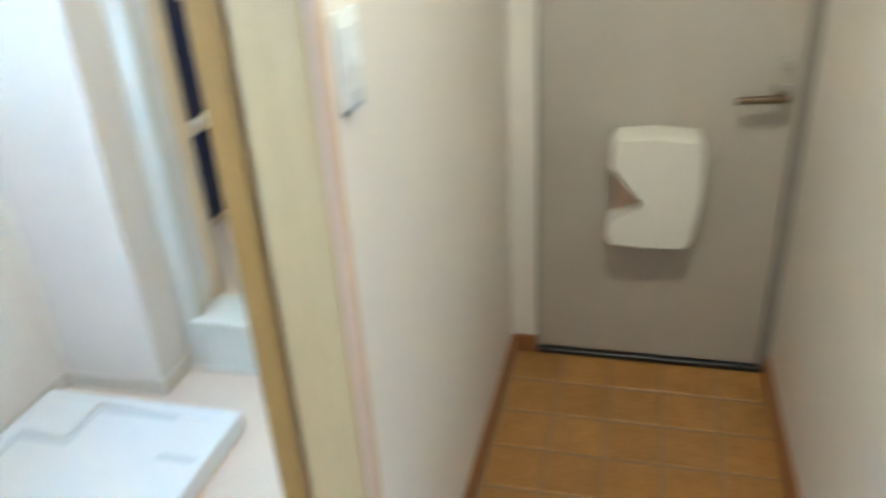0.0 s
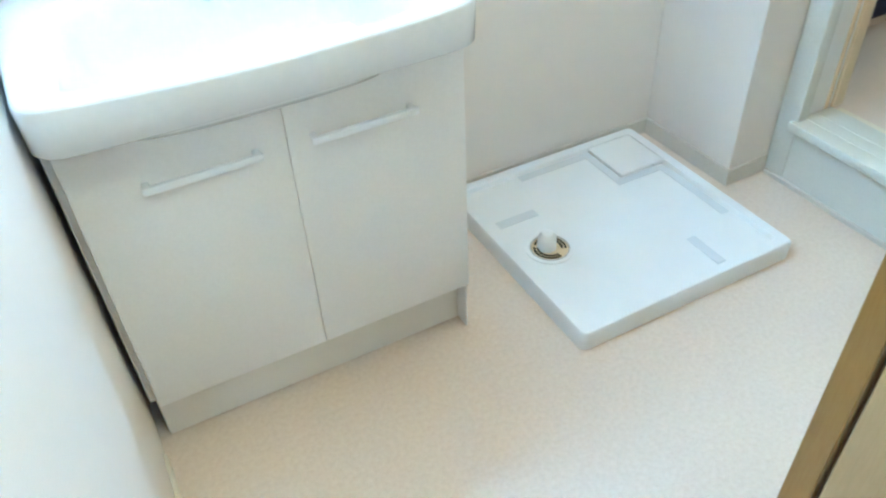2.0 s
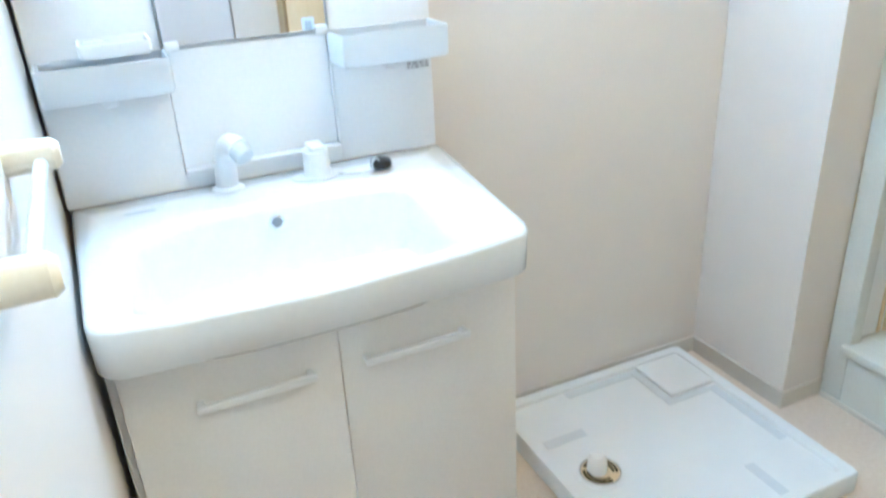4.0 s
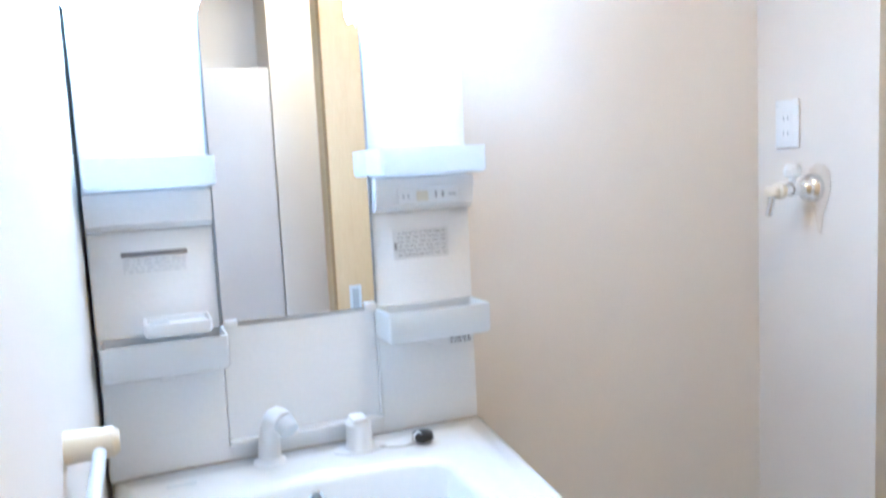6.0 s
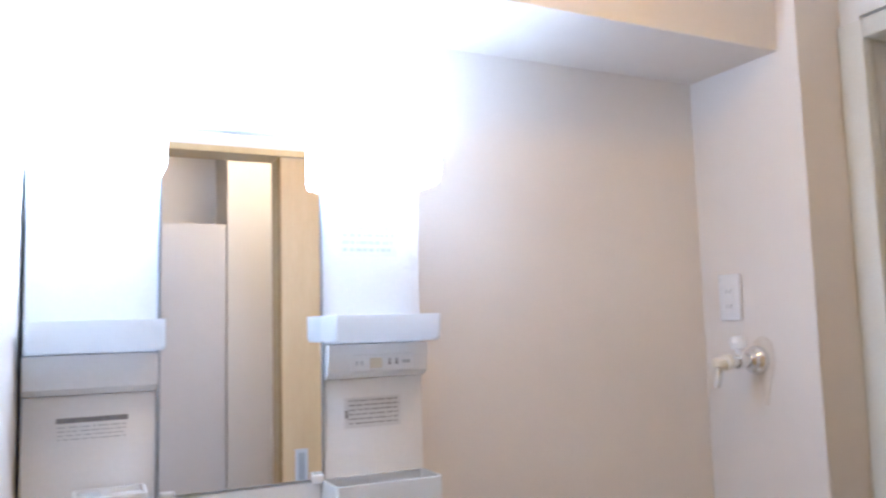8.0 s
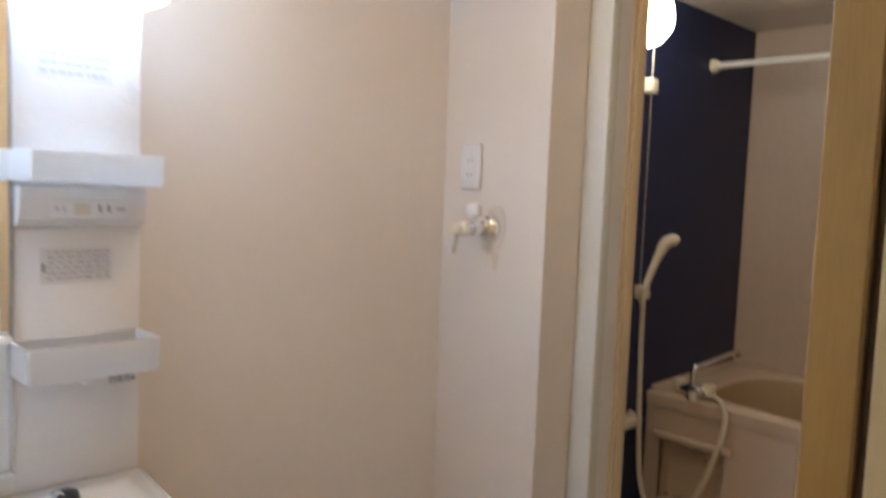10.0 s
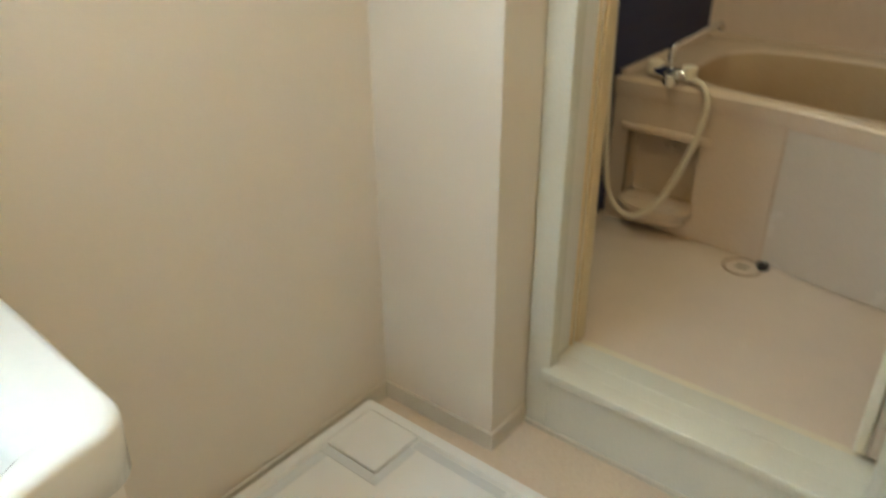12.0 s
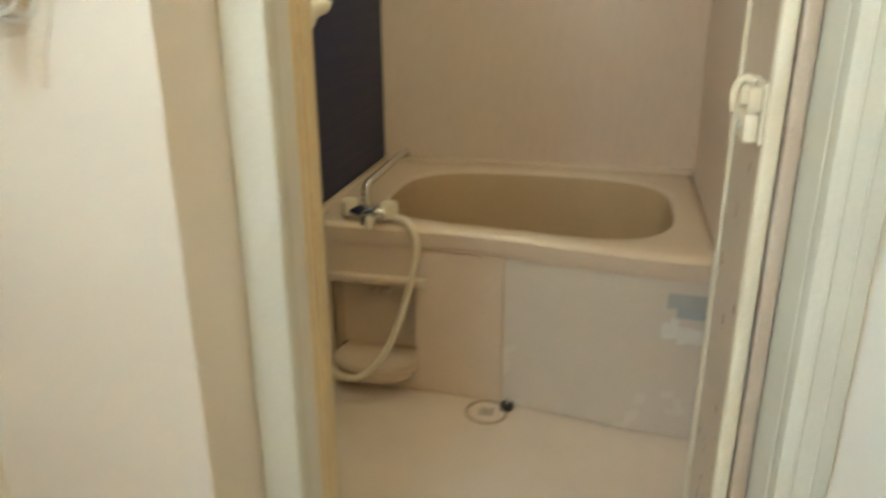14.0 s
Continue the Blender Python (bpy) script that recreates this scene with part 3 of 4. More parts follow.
def outer(inset, z):
    lp = []
    x1, y0, y1 = BX1 - 0.002 - inset, BY0 + 0.002 + inset, BY1 - 0.002 - inset
    src = hole(1.0, z)
    cx, cy = (hx0 + hx1) / 2, (hy0 + hy1) / 2
    for p in src:
        d = Vector((p[0] - cx, p[1] - cy))
        t = 9.0
        if d.x > 1e-6:
            t = min(t, (x1 - cx) / d.x)
        if d.y > 1e-6:
            t = min(t, (y1 - cy) / d.y)
        if d.y < -1e-6:
            t = min(t, (y0 - cy) / d.y)
        if d.x < -1e-6:
            lo, hi = 0.0, t
            for _ in range(40):
                k = (lo + hi) / 2
                if cx + d.x * k > front(cy + d.y * k) - 0.012 + inset:
                    lo = k
                else:
                    hi = k
            t = lo
        lp.append((cx + d.x * t, cy + d.y * t, z))
    return lp


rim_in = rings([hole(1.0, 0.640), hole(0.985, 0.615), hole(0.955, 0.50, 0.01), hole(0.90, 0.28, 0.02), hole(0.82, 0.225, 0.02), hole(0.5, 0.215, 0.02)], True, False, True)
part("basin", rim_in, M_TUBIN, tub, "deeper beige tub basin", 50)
rim = rings([outer(0.0, 0.640), outer(0.006, 0.650), outer(0.03, 0.654), hole(1.035, 0.652), hole(1.01, 0.648), hole(1.0, 0.640)], True, False, False)
part("rim", rim, M_TUB, tub, "", 50)
# raised edge against the walls
part("back_edge", box(BX1 - 0.03, BX1 - 0.001, BY0 + 0.002, BY1 - 0.002, 0.648, 0.668, 0.006, 2), M_TUB, tub)
part("back_edge", box(3.44, BX1 - 0.03, BY1 - 0.028, BY1 - 0.002, 0.648, 0.666, 0.006, 2), M_TUB, tub)


def band(y0, y1, z0, z1, proud0, proud1, thick, n=14):
    """A strip of the tub's front that follows its bow."""
    loops = []
    for i in range(n + 1):
        y = y0 + (y1 - y0) * i / n
        f = front(y)
        loops.append([(f - proud0, y, z0), (f - proud1, y, z1), (f + thick, y, z1), (f + thick, y, z0)])
    return rings(loops)


part("lip", band(BY0 + 0.002, BY1 - 0.002, 0.604, 0.640, 0.010, 0.012, 0.03), M_TUB, tub)
part("lip_step", band(BY0 + 0.002, BY1 - 0.002, 0.588, 0.603, 0.004, 0.006, 0.02), M_TUB, tub)
# the panel with the soap niche, in four pieces around the niche
NY0, NY1, NZ0, NZ1 = -0.345, -0.095, 0.239, 0.478
apr = part("front_panel", band(-0.594, NY0, BZ0 + 0.001, 0.587, 0, 0, 0.02, 6), M_TUB, tub)
for ext in ((NY1, BY1 - 0.002, BZ0 + 0.001, 0.587), (NY0, NY1, NZ1, 0.587), (NY0, NY1, BZ0 + 0.001, NZ0)):
    part("panel_piece", band(*ext, 0, 0, 0.02, 2), M_TUB, apr)
nic = part("soap_niche", box(3.50, 3.51, NY0, NY1, NZ0, NZ1), M_TUB, tub, "recessed soap niche")
part("niche_side", box(3.421, 3.50, NY0 - 0.004, NY0, NZ0, NZ1), M_TUB, nic)
part("niche_side", box(3.421, 3.50, NY1, NY1 + 0.004, NZ0, NZ1), M_TUB, nic)
part("niche_top", box(3.421, 3.50, NY0, NY1, NZ1, NZ1 + 0.004), M_TUB, nic)
part("niche_lip", box(3.402, 3.424, -0.375, -0.072, NZ1 - 0.002, NZ1 + 0.024, 0.006, 2), M_TUB, nic)
sh = [(3.51, -0.34), (3.425, -0.352)]
for k in range(13):
    a = math.pi * k / 12
    sh.append((3.425 - 0.085 * math.sin(a), -0.22 - 0.132 * math.cos(a)))
sh += [(3.425, -0.088), (3.51, -0.10)]
part("niche_tray", prism_z(sh, 0.214, 0.238, 0.006), M_TUB, nic)
part("niche_tray_foot", prism_z([(3.40 + (x - 3.42) * 0.75, -0.22 + (y + 0.22) * 0.86) for x, y in sh], 0.196, 0.214, 0.004), M_TUB, nic)
for yy in (-0.235, -0.195):
    part("hook", box(3.488, 3.50, yy - 0.010, yy + 0.010, 0.405, 0.425, 0.004, 2), M_TUB, nic)
# cool light from the doorway is put into this panel's greyer colour
part("access_panel", band(BY0 + 0.002, -0.5995, BZ0 + 0.004, 0.587, 0.002, 0.002, 0.02, 10), M_APRONLIT, tub, "removable front panel, greyed for the cool light on it")
part("panel_joint", band(-0.5993, -0.5942, BZ0 + 0.004, 0.604, -0.006, -0.006, 0.015, 1), M_JAMBEDGE, tub, "thin brown panel joint")
part("lip_joint", band(-0.5985, -0.5955, 0.605, 0.6405, 0.0112, 0.0128, -0.005, 1), M_JAMBEDGE, tub, "thin brown joint over the lip")
# stickers on the front
st = thing("warning_sticker", (front(-1.07), -1.07, 0.53), "silver-grey sticker on the tub front", "sticker")
part("film", band(-1.118, -1.020, 0.514, 0.555, 0.0035, 0.0035, -0.0025, 3), M_GREYMID, st)
part("dark_band", band(-1.118, -1.045, 0.490, 0.518, 0.0042, 0.0042, -0.0036, 3), M_GREY, st)
st2 = thing("peeling_sticker", (front(-1.04), -1.04, 0.45), "torn clear sticker on the tub front", "sticker")
rnd = random.Random(4)
for k in range(5):
    ya, za = -1.112 + 0.020 * k, 0.426 + rnd.uniform(-0.008, 0.008)
    part("film_scrap", band(ya, ya + 0.0195, za, za + 0.050 + rnd.uniform(-0.012, 0.012), 0.0032, 0.0032, -0.0026, 1), M_SCRAP, st2)

dr = thing("bath_drain", (3.35, -0.60, BZ0), "round floor drain with a moulded cover", "drain")
part("cover_ring", lathe([(0.062, 0.0), (0.062, 0.003), (0.057, 0.004), (0.057, 0.001)], (3.345, -0.565, BZ0), "z", 32), M_DRAINRING, dr)
part("grating", lathe([(0.05, 0.0), (0.05, 0.002), (0.02, 0.003)], (3.345, -0.565, BZ0), "z", 28), M_BATHFLOOR, dr)
for a in range(3):
    part("slot", box(3.325 + a * 0.014, 3.331 + a * 0.014, -0.585, -0.545, BZ0 + 0.003, BZ0 + 0.0042), M_BRASS, dr)
part("plug", lathe([(0.016, 0.0), (0.019, 0.008), (0.018, 0.020), (0.010, 0.026)], (3.372, -0.618, BZ0), "z", 20), M_BLACK, dr, "black rubber plug")
part("plug_pin", lathe([(0.006, 0.024), (0.006, 0.032), (0.002, 0.034)], (3.368, -0.621, BZ0), "z", 12), M_CHROME, dr)

# ---- tub mixer, shower and bathroom fittings ----
tm = thing("tub_mixer_tap", (3.42, -0.21, 0.655), "chrome two-handle tub mixer with a long swivel spout", "tap")
part("body", tube([(3.445, -0.145, 0.682), (3.425, -0.21, 0.682), (3.43, -0.275, 0.682)], [0.016, 0.02, 0.016], 16, steps=4), M_CHROME, tm)
part("foot", lathe([(0.026, 0.0), (0.024, 0.012), (0.014, 0.020)], (3.43, -0.21, 0.650), "z", 20), M_CHROME, tm)
part("handle", lathe([(0.021, 0.0), (0.025, 0.006), (0.025, 0.040), (0.020, 0.045)], (3.445, -0.150, 0.668), "z", 8), M_CREAM, tm, "cream plastic tap handle", 20)
part("handle", lathe([(0.021, 0.0), (0.025, 0.006), (0.025, 0.040), (0.020, 0.045)], (3.435, -0.268, 0.668), "z", 8), M_CREAM, tm, "cream plastic tap handle", 20)
part("spout", tube([(3.43, -0.205, 0.69), (3.432, -0.204, 0.74), (3.445, -0.207, 0.762), (3.48, -0.215, 0.768), (3.70, -0.236, 0.790), (3.728, -0.239, 0.788), (3.733, -0.240, 0.770)], 0.0108, 12, steps=4), M_CHROME, tm)
part("diverter", lathe([(0.012, 0.0), (0.014, -0.01), (0.011, -0.03)], (3.40, -0.222, 0.676), "z", 16), M_CREAM, tm)
part("dial", lathe([(0.012, 0.0), (0.012, -0.018), (0.007, -0.022)], (3.412, -0.238, 0.690), "x", 16), M_CHROME, tm)

hose = thing("shower_hose", (3.35, -0.2, 0.4), "cream plastic shower hose hanging in a loop", "hose")
part("tube", tube([(3.43, -0.285, 0.672), (3.405, -0.325, 0.668), (3.375, -0.36, 0.62), (3.355, -0.345, 0.50), (3.335, -0.28, 0.31), (3.315, -0.20, 0.225), (3.300, -0.135, 0.243), (3.284, -0.098, 0.335), (3.272, -0.085, 0.55), (3.265, -0.080, 0.80), (3.262, -0.078, 1.00)], 0.0095, 10, steps=8), M_HOSE, hose)
hsh = thing("hand_shower", (3.262, -0.078, 1.0), "cream plastic hand shower in its holder", "shower head")
part("handle", tube([(3.260, -0.076, 0.995), (3.266, -0.080, 1.05), (3.292, -0.098, 1.14), (3.312, -0.114, 1.20)], [0.010, 0.012, 0.014, 0.018], 16, steps=4), M_CREAM, hsh)
part("head", tube([(3.308, -0.110, 1.185), (3.319, -0.121, 1.218), (3.336, -0.140, 1.232), (3.348, -0.152, 1.226)], [0.018, 0.021, 0.022, 0.018], 18, steps=3), M_CREAM, hsh)
srl = thing("shower_rail", (3.259, BY1, 1.4), "slim shower rail with cream brackets on the navy wall", "rail")
part("rod", tube([(3.266, BY1 - 0.030, 0.98), (3.266, BY1 - 0.030, 2.03)], 0.0032, 10), M_STEEL, srl)
part("bracket", box(3.236, 3.282, BY1 - 0.050, BY1 - 0.001, 1.746, 1.800, 0.008, 3), M_CREAM, srl)
part("holder", box(3.236, 3.279, BY1 - 0.066, BY1 - 0.022, 1.015, 1.065, 0.007, 3), M_CREAM, srl)
part("holder_ring", tube([(3.249, -0.070, 1.035), (3.244, -0.088, 1.035), (3.262, -0.100, 1.035), (3.278, -0.088, 1.035), (3.272, -0.068, 1.035)], 0.006, 8, steps=3), M_CREAM, srl)
led = thing("soap_ledge", (3.15, BY1, 0.56), "cream ledge along the navy wall", "shelf")
part("board", box(2.70, 3.30, BY1 - 0.055, BY1 - 0.001, 0.545, 0.585, 0.008, 3), M_CREAM, led)
part("knob", lathe([(0.012, 0), (0.013, 0.010), (0.006, 0.018)], (3.255, BY1 - 0.03, 0.585), "z", 16), M_CREAM, led)
gl = thing("bath_wall_lamp", (3.045, BY1, 1.966), "round glowing globe lamp on the navy wall", "lamp")
part("base", lathe([(0.05, 0.0), (0.05, -0.03), (0.04, -0.035)], (3.045, BY1, 1.966), "y", 24), M_CREAM, gl)
part("globe", lathe([(0.04, -0.03), (0.075, -0.05), (0.098, -0.085), (0.102, -0.12), (0.094, -0.155), (0.070, -0.185), (0.035, -0.20), (0.005, -0.203)], (3.045, BY1, 1.966), "y", 32), M_LAMPBATH, gl, "glowing opal globe")
rod = thing("laundry_rod", (3.9, -0.6, 1.95), "white rod across the bathroom under the ceiling", "rod")
part("pole", tube([(3.785, BY1 - 0.02, 1.917), (3.785, BY0 + 0.02, 1.917)], 0.0125, 12), M_PLASTIC, rod)
part("end_cap", lathe([(0.028, 0.0), (0.028, -0.015), (0.018, -0.03)], (3.785, BY1, 1.917), "y", 18), M_CREAM, rod)
part("end_cap", lathe([(0.028, 0.0), (0.028, 0.015), (0.018, 0.03)], (3.785, BY0, 1.917), "y", 18), M_CREAM, rod)

# ---- washing-machine pan ----
pan = thing("washing_machine_pan", (1.90, -0.34, 0), "white plastic washing-machine drip pan on the vinyl floor", "drip pan")
px0, px1, py0, py1 = 1.578, 2.222, -0.657, -0.014
o = [(x, y) for x, y in rounded(px0, px1, py0, py1, 0.018, 4)]
i1 = [(x, y) for x, y in rounded(px0 + 0.030, px1 - 0.030, py0 + 0.030, py1 - 0.030, 0.014, 4)]
i2 = [(x, y) for x, y in rounded(px0 + 0.036, px1 - 0.036, py0 + 0.036, py1 - 0.036, 0.012, 4)]
o1 = [(x, y) for x, y in rounded(px0 + 0.004, px1 - 0.004, py0 + 0.004, py1 - 0.004, 0.016, 4)]
tray = rings([[(x, y, 0.0) for x, y in o], [(x, y, 0.046) for x, y in o], [(x, y, 0.052) for x, y in o1], [(x, y, 0.052) for x, y in i1], [(x, y, 0.040) for x, y in i2]], True, True, True)
part("tray", tray, M_PAN, pan, "", 40)
part("corner_block", prism_z([(x, y) for x, y in rounded(2.037, 2.189, -0.208, -0.047, 0.006, 2)], 0.0402, 0.052, 0.002), M_PAN, pan)
# low strips whose grey stands for the shade on the pan's steps
for ex in ((1.79, 2.012, -0.076, -0.050), (2.012, 2.0362, -0.208, -0.050), (2.012, 2.156, -0.232, -0.2085), (1.625, 1.745, -0.230, -0.200), (2.158, 2.184, -0.475, -0.215), (2.008, 2.036, -0.618, -0.505)):
    part("step_shade", box(*ex, 0.0402, 0.0425, 0.001, 1), M_PANSHADE, pan, "low grey strip painted as a shaded pan step")
pd = part("drain_ring", lathe([(0.062, 0.0), (0.062, 0.003), (0.052, 0.004), (0.050, 0.001)], (1.692, -0.358, 0.0402), "z", 32), M_PAN, pan)
part("drain_plate", lathe([(0.049, 0.0), (0.046, 0.0015), (0.012, 0.0015)], (1.692, -0.358, 0.0404), "z", 28), M_SEAL, pd, "beige drain plate")
for r in (0.031, 0.040):
    for a0 in (-150, -30, 60, 150):
        arc = [(1.692 + r * math.cos(radians(a0 + 14 * k)), -0.358 + r * math.sin(radians(a0 + 14 * k)), 0.0422) for k in range(6)]
        part("slot", tube(arc, 0.0030, 6), M_DARK, pd, "dark curved slot")
part("rim_wire", lathe([(0.050, 0.0), (0.050, 0.003), (0.0475, 0.003), (0.0475, 0.0)], (1.692, -0.358, 0.0415), "z", 28, cap=False), M_STEEL, pd)
part("drain_cup", lathe([(0.025, 0.0), (0.024, 0.020), (0.022, 0.036), (0.015, 0.046), (0.002, 0.050)], (1.688, -0.350, 0.0415), "z", 22), M_PLASTIC, pd, "white drain cup")

# ---- washing-machine tap and outlet on the pillar ----
wt = thing("washing_machine_tap", (XP, -0.19, 1.28), "chrome wall tap with a clear knob, limescale on its joints", "tap")
tz, ty = 1.287, -0.168
part("rose", lathe([(0.036, 0.003), (0.036, -0.004), (0.033, -0.012), (0.025, -0.020), (0.024, -0.026), (0.017, -0.034)], (XP, ty, tz), "x", 28), M_CHROME, wt)
part("pipe", tube([(XP - 0.015, ty, tz), (XP - 0.075, ty, tz), (XP - 0.115, ty + 0.004, tz - 0.002)], [0.014, 0.013, 0.011], 16), M_CHROME, wt)
part("collar", lathe([(0.018, 0.0), (0.019, -0.01), (0.018, -0.022)], (XP - 0.048, ty, tz), "x", 8), M_CHROME, wt, "", 20)
part("knob", lathe([(0.008, 0.0), (0.008, 0.022), (0.019, 0.026), (0.021, 0.040), (0.016, 0.054), (0.006, 0.056)], (XP - 0.062, ty, tz + 0.006), "z", 10), M_PLASTIC, wt, "clear white tap knob", 25)
part("nipple", lathe([(0.010, 0.0), (0.019, -0.004), (0.020, -0.018), (0.010, -0.024)], (XP - 0.090, ty + 0.002, tz - 0.001), "x", 14), M_CREAM, wt, "limescaled joint ring")
part("nozzle_joint", lathe([(0.010, 0.012), (0.017, 0.008), (0.018, -0.008), (0.009, -0.012)], (XP - 0.122, ty + 0.005, tz - 0.002), "z", 14), M_CREAM, wt, "limescaled nozzle joint")
part("nozzle", tube([(XP - 0.122, ty + 0.005, tz - 0.008), (XP - 0.124, ty + 0.006, tz - 0.030), (XP - 0.130, ty + 0.008, tz - 0.060)], [0.010, 0.0085, 0.0075], 14, steps=3), M_CHROME, wt)
loop = [(ty + y, tz + z) for y, z in ((-0.048, 0.040), (-0.034, 0.056), (-0.012, 0.060), (0.010, 0.046), (0.014, 0.0), (0.006, -0.034), (-0.006, -0.060), (-0.016, -0.108), (-0.025, -0.110), (-0.032, -0.062), (-0.044, -0.034), (-0.052, 0.0))]
bm = rings([[(XP + 0.0032, y, z) for y, z in loop], [(XP + 0.0022, y, z) for y, z in loop]])
tagged(part("rust_stain", bm, M_STAIN), "faint brown drip stain on the pillar under the tap", "stain")
ol = thing("power_outlet", (XP, -0.12, 1.44), "white double wall outlet plate", "outlet")
part("plate", box(XP - 0.007, XP, -0.132, -0.062, 1.386, 1.506, 0.003, 2), M_PLASTIC, ol)
for zz in (1.420, 1.458):
    so = part("socket", box(XP - 0.009, XP - 0.007, -0.114, -0.080, zz - 0.013, zz + 0.018, 0.0015, 1), M_PLASTIC, ol)
    for yy in (-0.104, -0.091):
        part("slot", box(XP - 0.0096, XP - 0.009, yy - 0.0012, yy + 0.0012, zz - 0.002, zz + 0.008), M_GREY, so)

# ---- vanity ----
VX0, VX1 = 0.707, 1.405
van = thing("vanity_unit", (1.055, -0.30, 0), "white vanity cabinet with two doors and a ceramic basin", "vanity")
part("body", box(VX0 - 0.006, VX1 - 0.006, -0.440, YW - 0.001, 0.135, 0.728, 0.002, 1), M_CABINET, van)
part("plinth", box(VX0 + 0.002, VX1 - 0.0118, -0.409, YW - 0.001, 0.0, 0.1345, 0.001, 1), M_CABINET, van)
part("kick_board", box(VX0 + 0.004, VX1 - 0.0125, -0.415, -0.4095, 0.0, 0.1345, 0.001, 1), M_KICK, van, "beige kick board")
part("kick_end", box(VX1 - 0.0115, VX1 - 0.0065, -0.452, YW - 0.001, 0.0, 0.1345, 0.001, 1), M_CABINET, van)
for a, b, h0, h1 in ((VX0 + 0.008, 1.0592, 0.822, 1.008), (1.0600, VX1 - 0.006, 1.100, 1.290)):
    dr_ = part("door", box(a, b, -0.462, -0.442, 0.138, 0.724, 0.0018, 2), M_CABINET, van)
    hnd = box(h0 - 0.004, h1 + 0.004, -0.488, -0.479, 0.615, 0.629, 0.003, 2)
    for hx in (h0 + 0.004, h1 - 0.004):
        box(hx - 0.006, hx + 0.006, -0.480, -0.4615, 0.617, 0.627, 0.002, 1, hnd)
    part("handle", hnd, M_PLASTIC, dr_, "white bar handle")
# basin top: bowed front, round corners, sunk bowl
def basin_outline(inset, n=10, bow=0.029, yf=-0.542):
    x0, x1 = 0.698 + inset, 1.400 - inset
    yb = -0.150 - inset * 0.2
    pts = []
    for k in range(n + 1):
        pts.append((x0 + (x1 - x0) * k / n, yb))
    r = 0.05
    for k in range(7):
        a = radians(0 - 90 * k / 6)
        pts.append((x1 - r + r * math.cos(a), yf + 0.05 + r * math.sin(a) + inset))
    for k in range(1, 14):
        u = k / 14
        x = x1 - r + (x0 + r - x1 + r) * u
        pts.append((x, yf - bow * math.sin(math.pi * u) ** 0.8 + inset))
    for k in range(7):
        a = radians(270 - 90 * k / 6)
        pts.append((x0 + r + r * math.cos(a), yf + 0.05 + r * math.sin(a) + inset))
    return pts


def bowl(z, sx, sy, cx=1.035, cy=-0.405, ax=0.296, ay=0.130, ex=0.58):
    pts = []
    base = basin_outline(0.0)
    for x, y in base:
        d = Vector(((x - 1.108) / 0.347, (y + 0.36) / 0.22))
        t = math.atan2(d.y, d.x)
        c, s = math.cos(t), math.sin(t)
        pts.append((cx + ax * sx * math.copysign(abs(c) ** ex, c), cy + ay * sy * math.copysign(abs(s) ** ex, s), z))
    return pts


def top_z(y):
    """The rim rises to a ledge at the back."""
    u = min(max((y + 0.36) / 0.13, 0.0), 1.0)
    return 0.822 + 0.046 * u * u * (3 - 2 * u)


def lift(pts, dz=0.0):
    return [(x, y, top_z(y) + dz) for x, y, *_ in pts]


b0 = [(x, y, 0.733) for x, y in basin_outline(0.006, bow=0.006, yf=-0.530)]
b1 = [(x, y, 0.741) for x, y in basin_outline(0.0, bow=0.008, yf=-0.536)]
b2 = lift(basin_outline(0.0), -0.010)
b3 = lift(basin_outline(0.004), -0.002)
b4 = lift(basin_outline(0.012), 0.0)
m1 = [((p[0] + q[0]) / 2, (p[1] + q[1]) / 2) for p, q in zip(basin_outline(0.012), bowl(0, 1.03, 1.05))]
b5 = lift(m1, 0.0)
b6 = lift(bowl(0, 1.03, 1.05), -0.001)
b7 = lift(bowl(0, 0.985, 0.97), -0.012)
basin = rings([b0, b1, b2, b3, b4, b5, b6, b7, bowl(0.775, 0.95, 0.90), bowl(0.725, 0.90, 0.80, cy=-0.410), bowl(0.705, 0.78, 0.62, cy=-0.415), bowl(0.700, 0.3, 0.25, cy=-0.41)], True, True, True)
part("basin", basin, M_CERAMIC, van, "glossy white ceramic basin", 60)
part("overflow_ring", lathe([(0.014, 0.0), (0.014, -0.004), (0.0095, -0.005), (0.0095, -0.001)], (1.020, -0.290, 0.828), "y", 22), M_CHROME, van)
part("overflow_hole", lathe([(0.009, 0.0), (0.009, -0.0025)], (1.020, -0.290, 0.828), "y", 20), M_GREY, van, "dark overflow hole")
part("basin_drain", lathe([(0.024, 0.0), (0.024, 0.003), (0.012, 0.004)], (1.035, -0.41, 0.700), "z", 22), M_CHROME, van)
part("grip_slot", box(0.782, 0.832, -0.228, -0.218, 0.8685, 0.8700, 0.001, 1), M_GREYLIGHT, van, "grey slot in the ledge")
fa = thing("basin_tap", (0.967, -0.19, 0.868), "white pull-out basin tap with a separate lever", "tap")
part("spout", tube([(0.962, -0.186, 0.866), (0.963, -0.190, 0.905), (0.966, -0.200, 0.940), (0.974, -0.222, 0.957), (0.983, -0.242, 0.953)], [0.021, 0.019, 0.018, 0.020, 0.020], 18, steps=4), M_PLASTIC, fa)
part("spray_tip", tube([(0.982, -0.240, 0.953), (0.990, -0.256, 0.940)], [0.0195, 0.017], 18), M_GREYLIGHT, fa, "grey spray tip")
part("spout_foot", lathe([(0.030, 0.0), (0.028, 0.006), (0.021, 0.010)], (0.962, -0.188, 0.866), "z", 24), M_PLASTIC, fa)
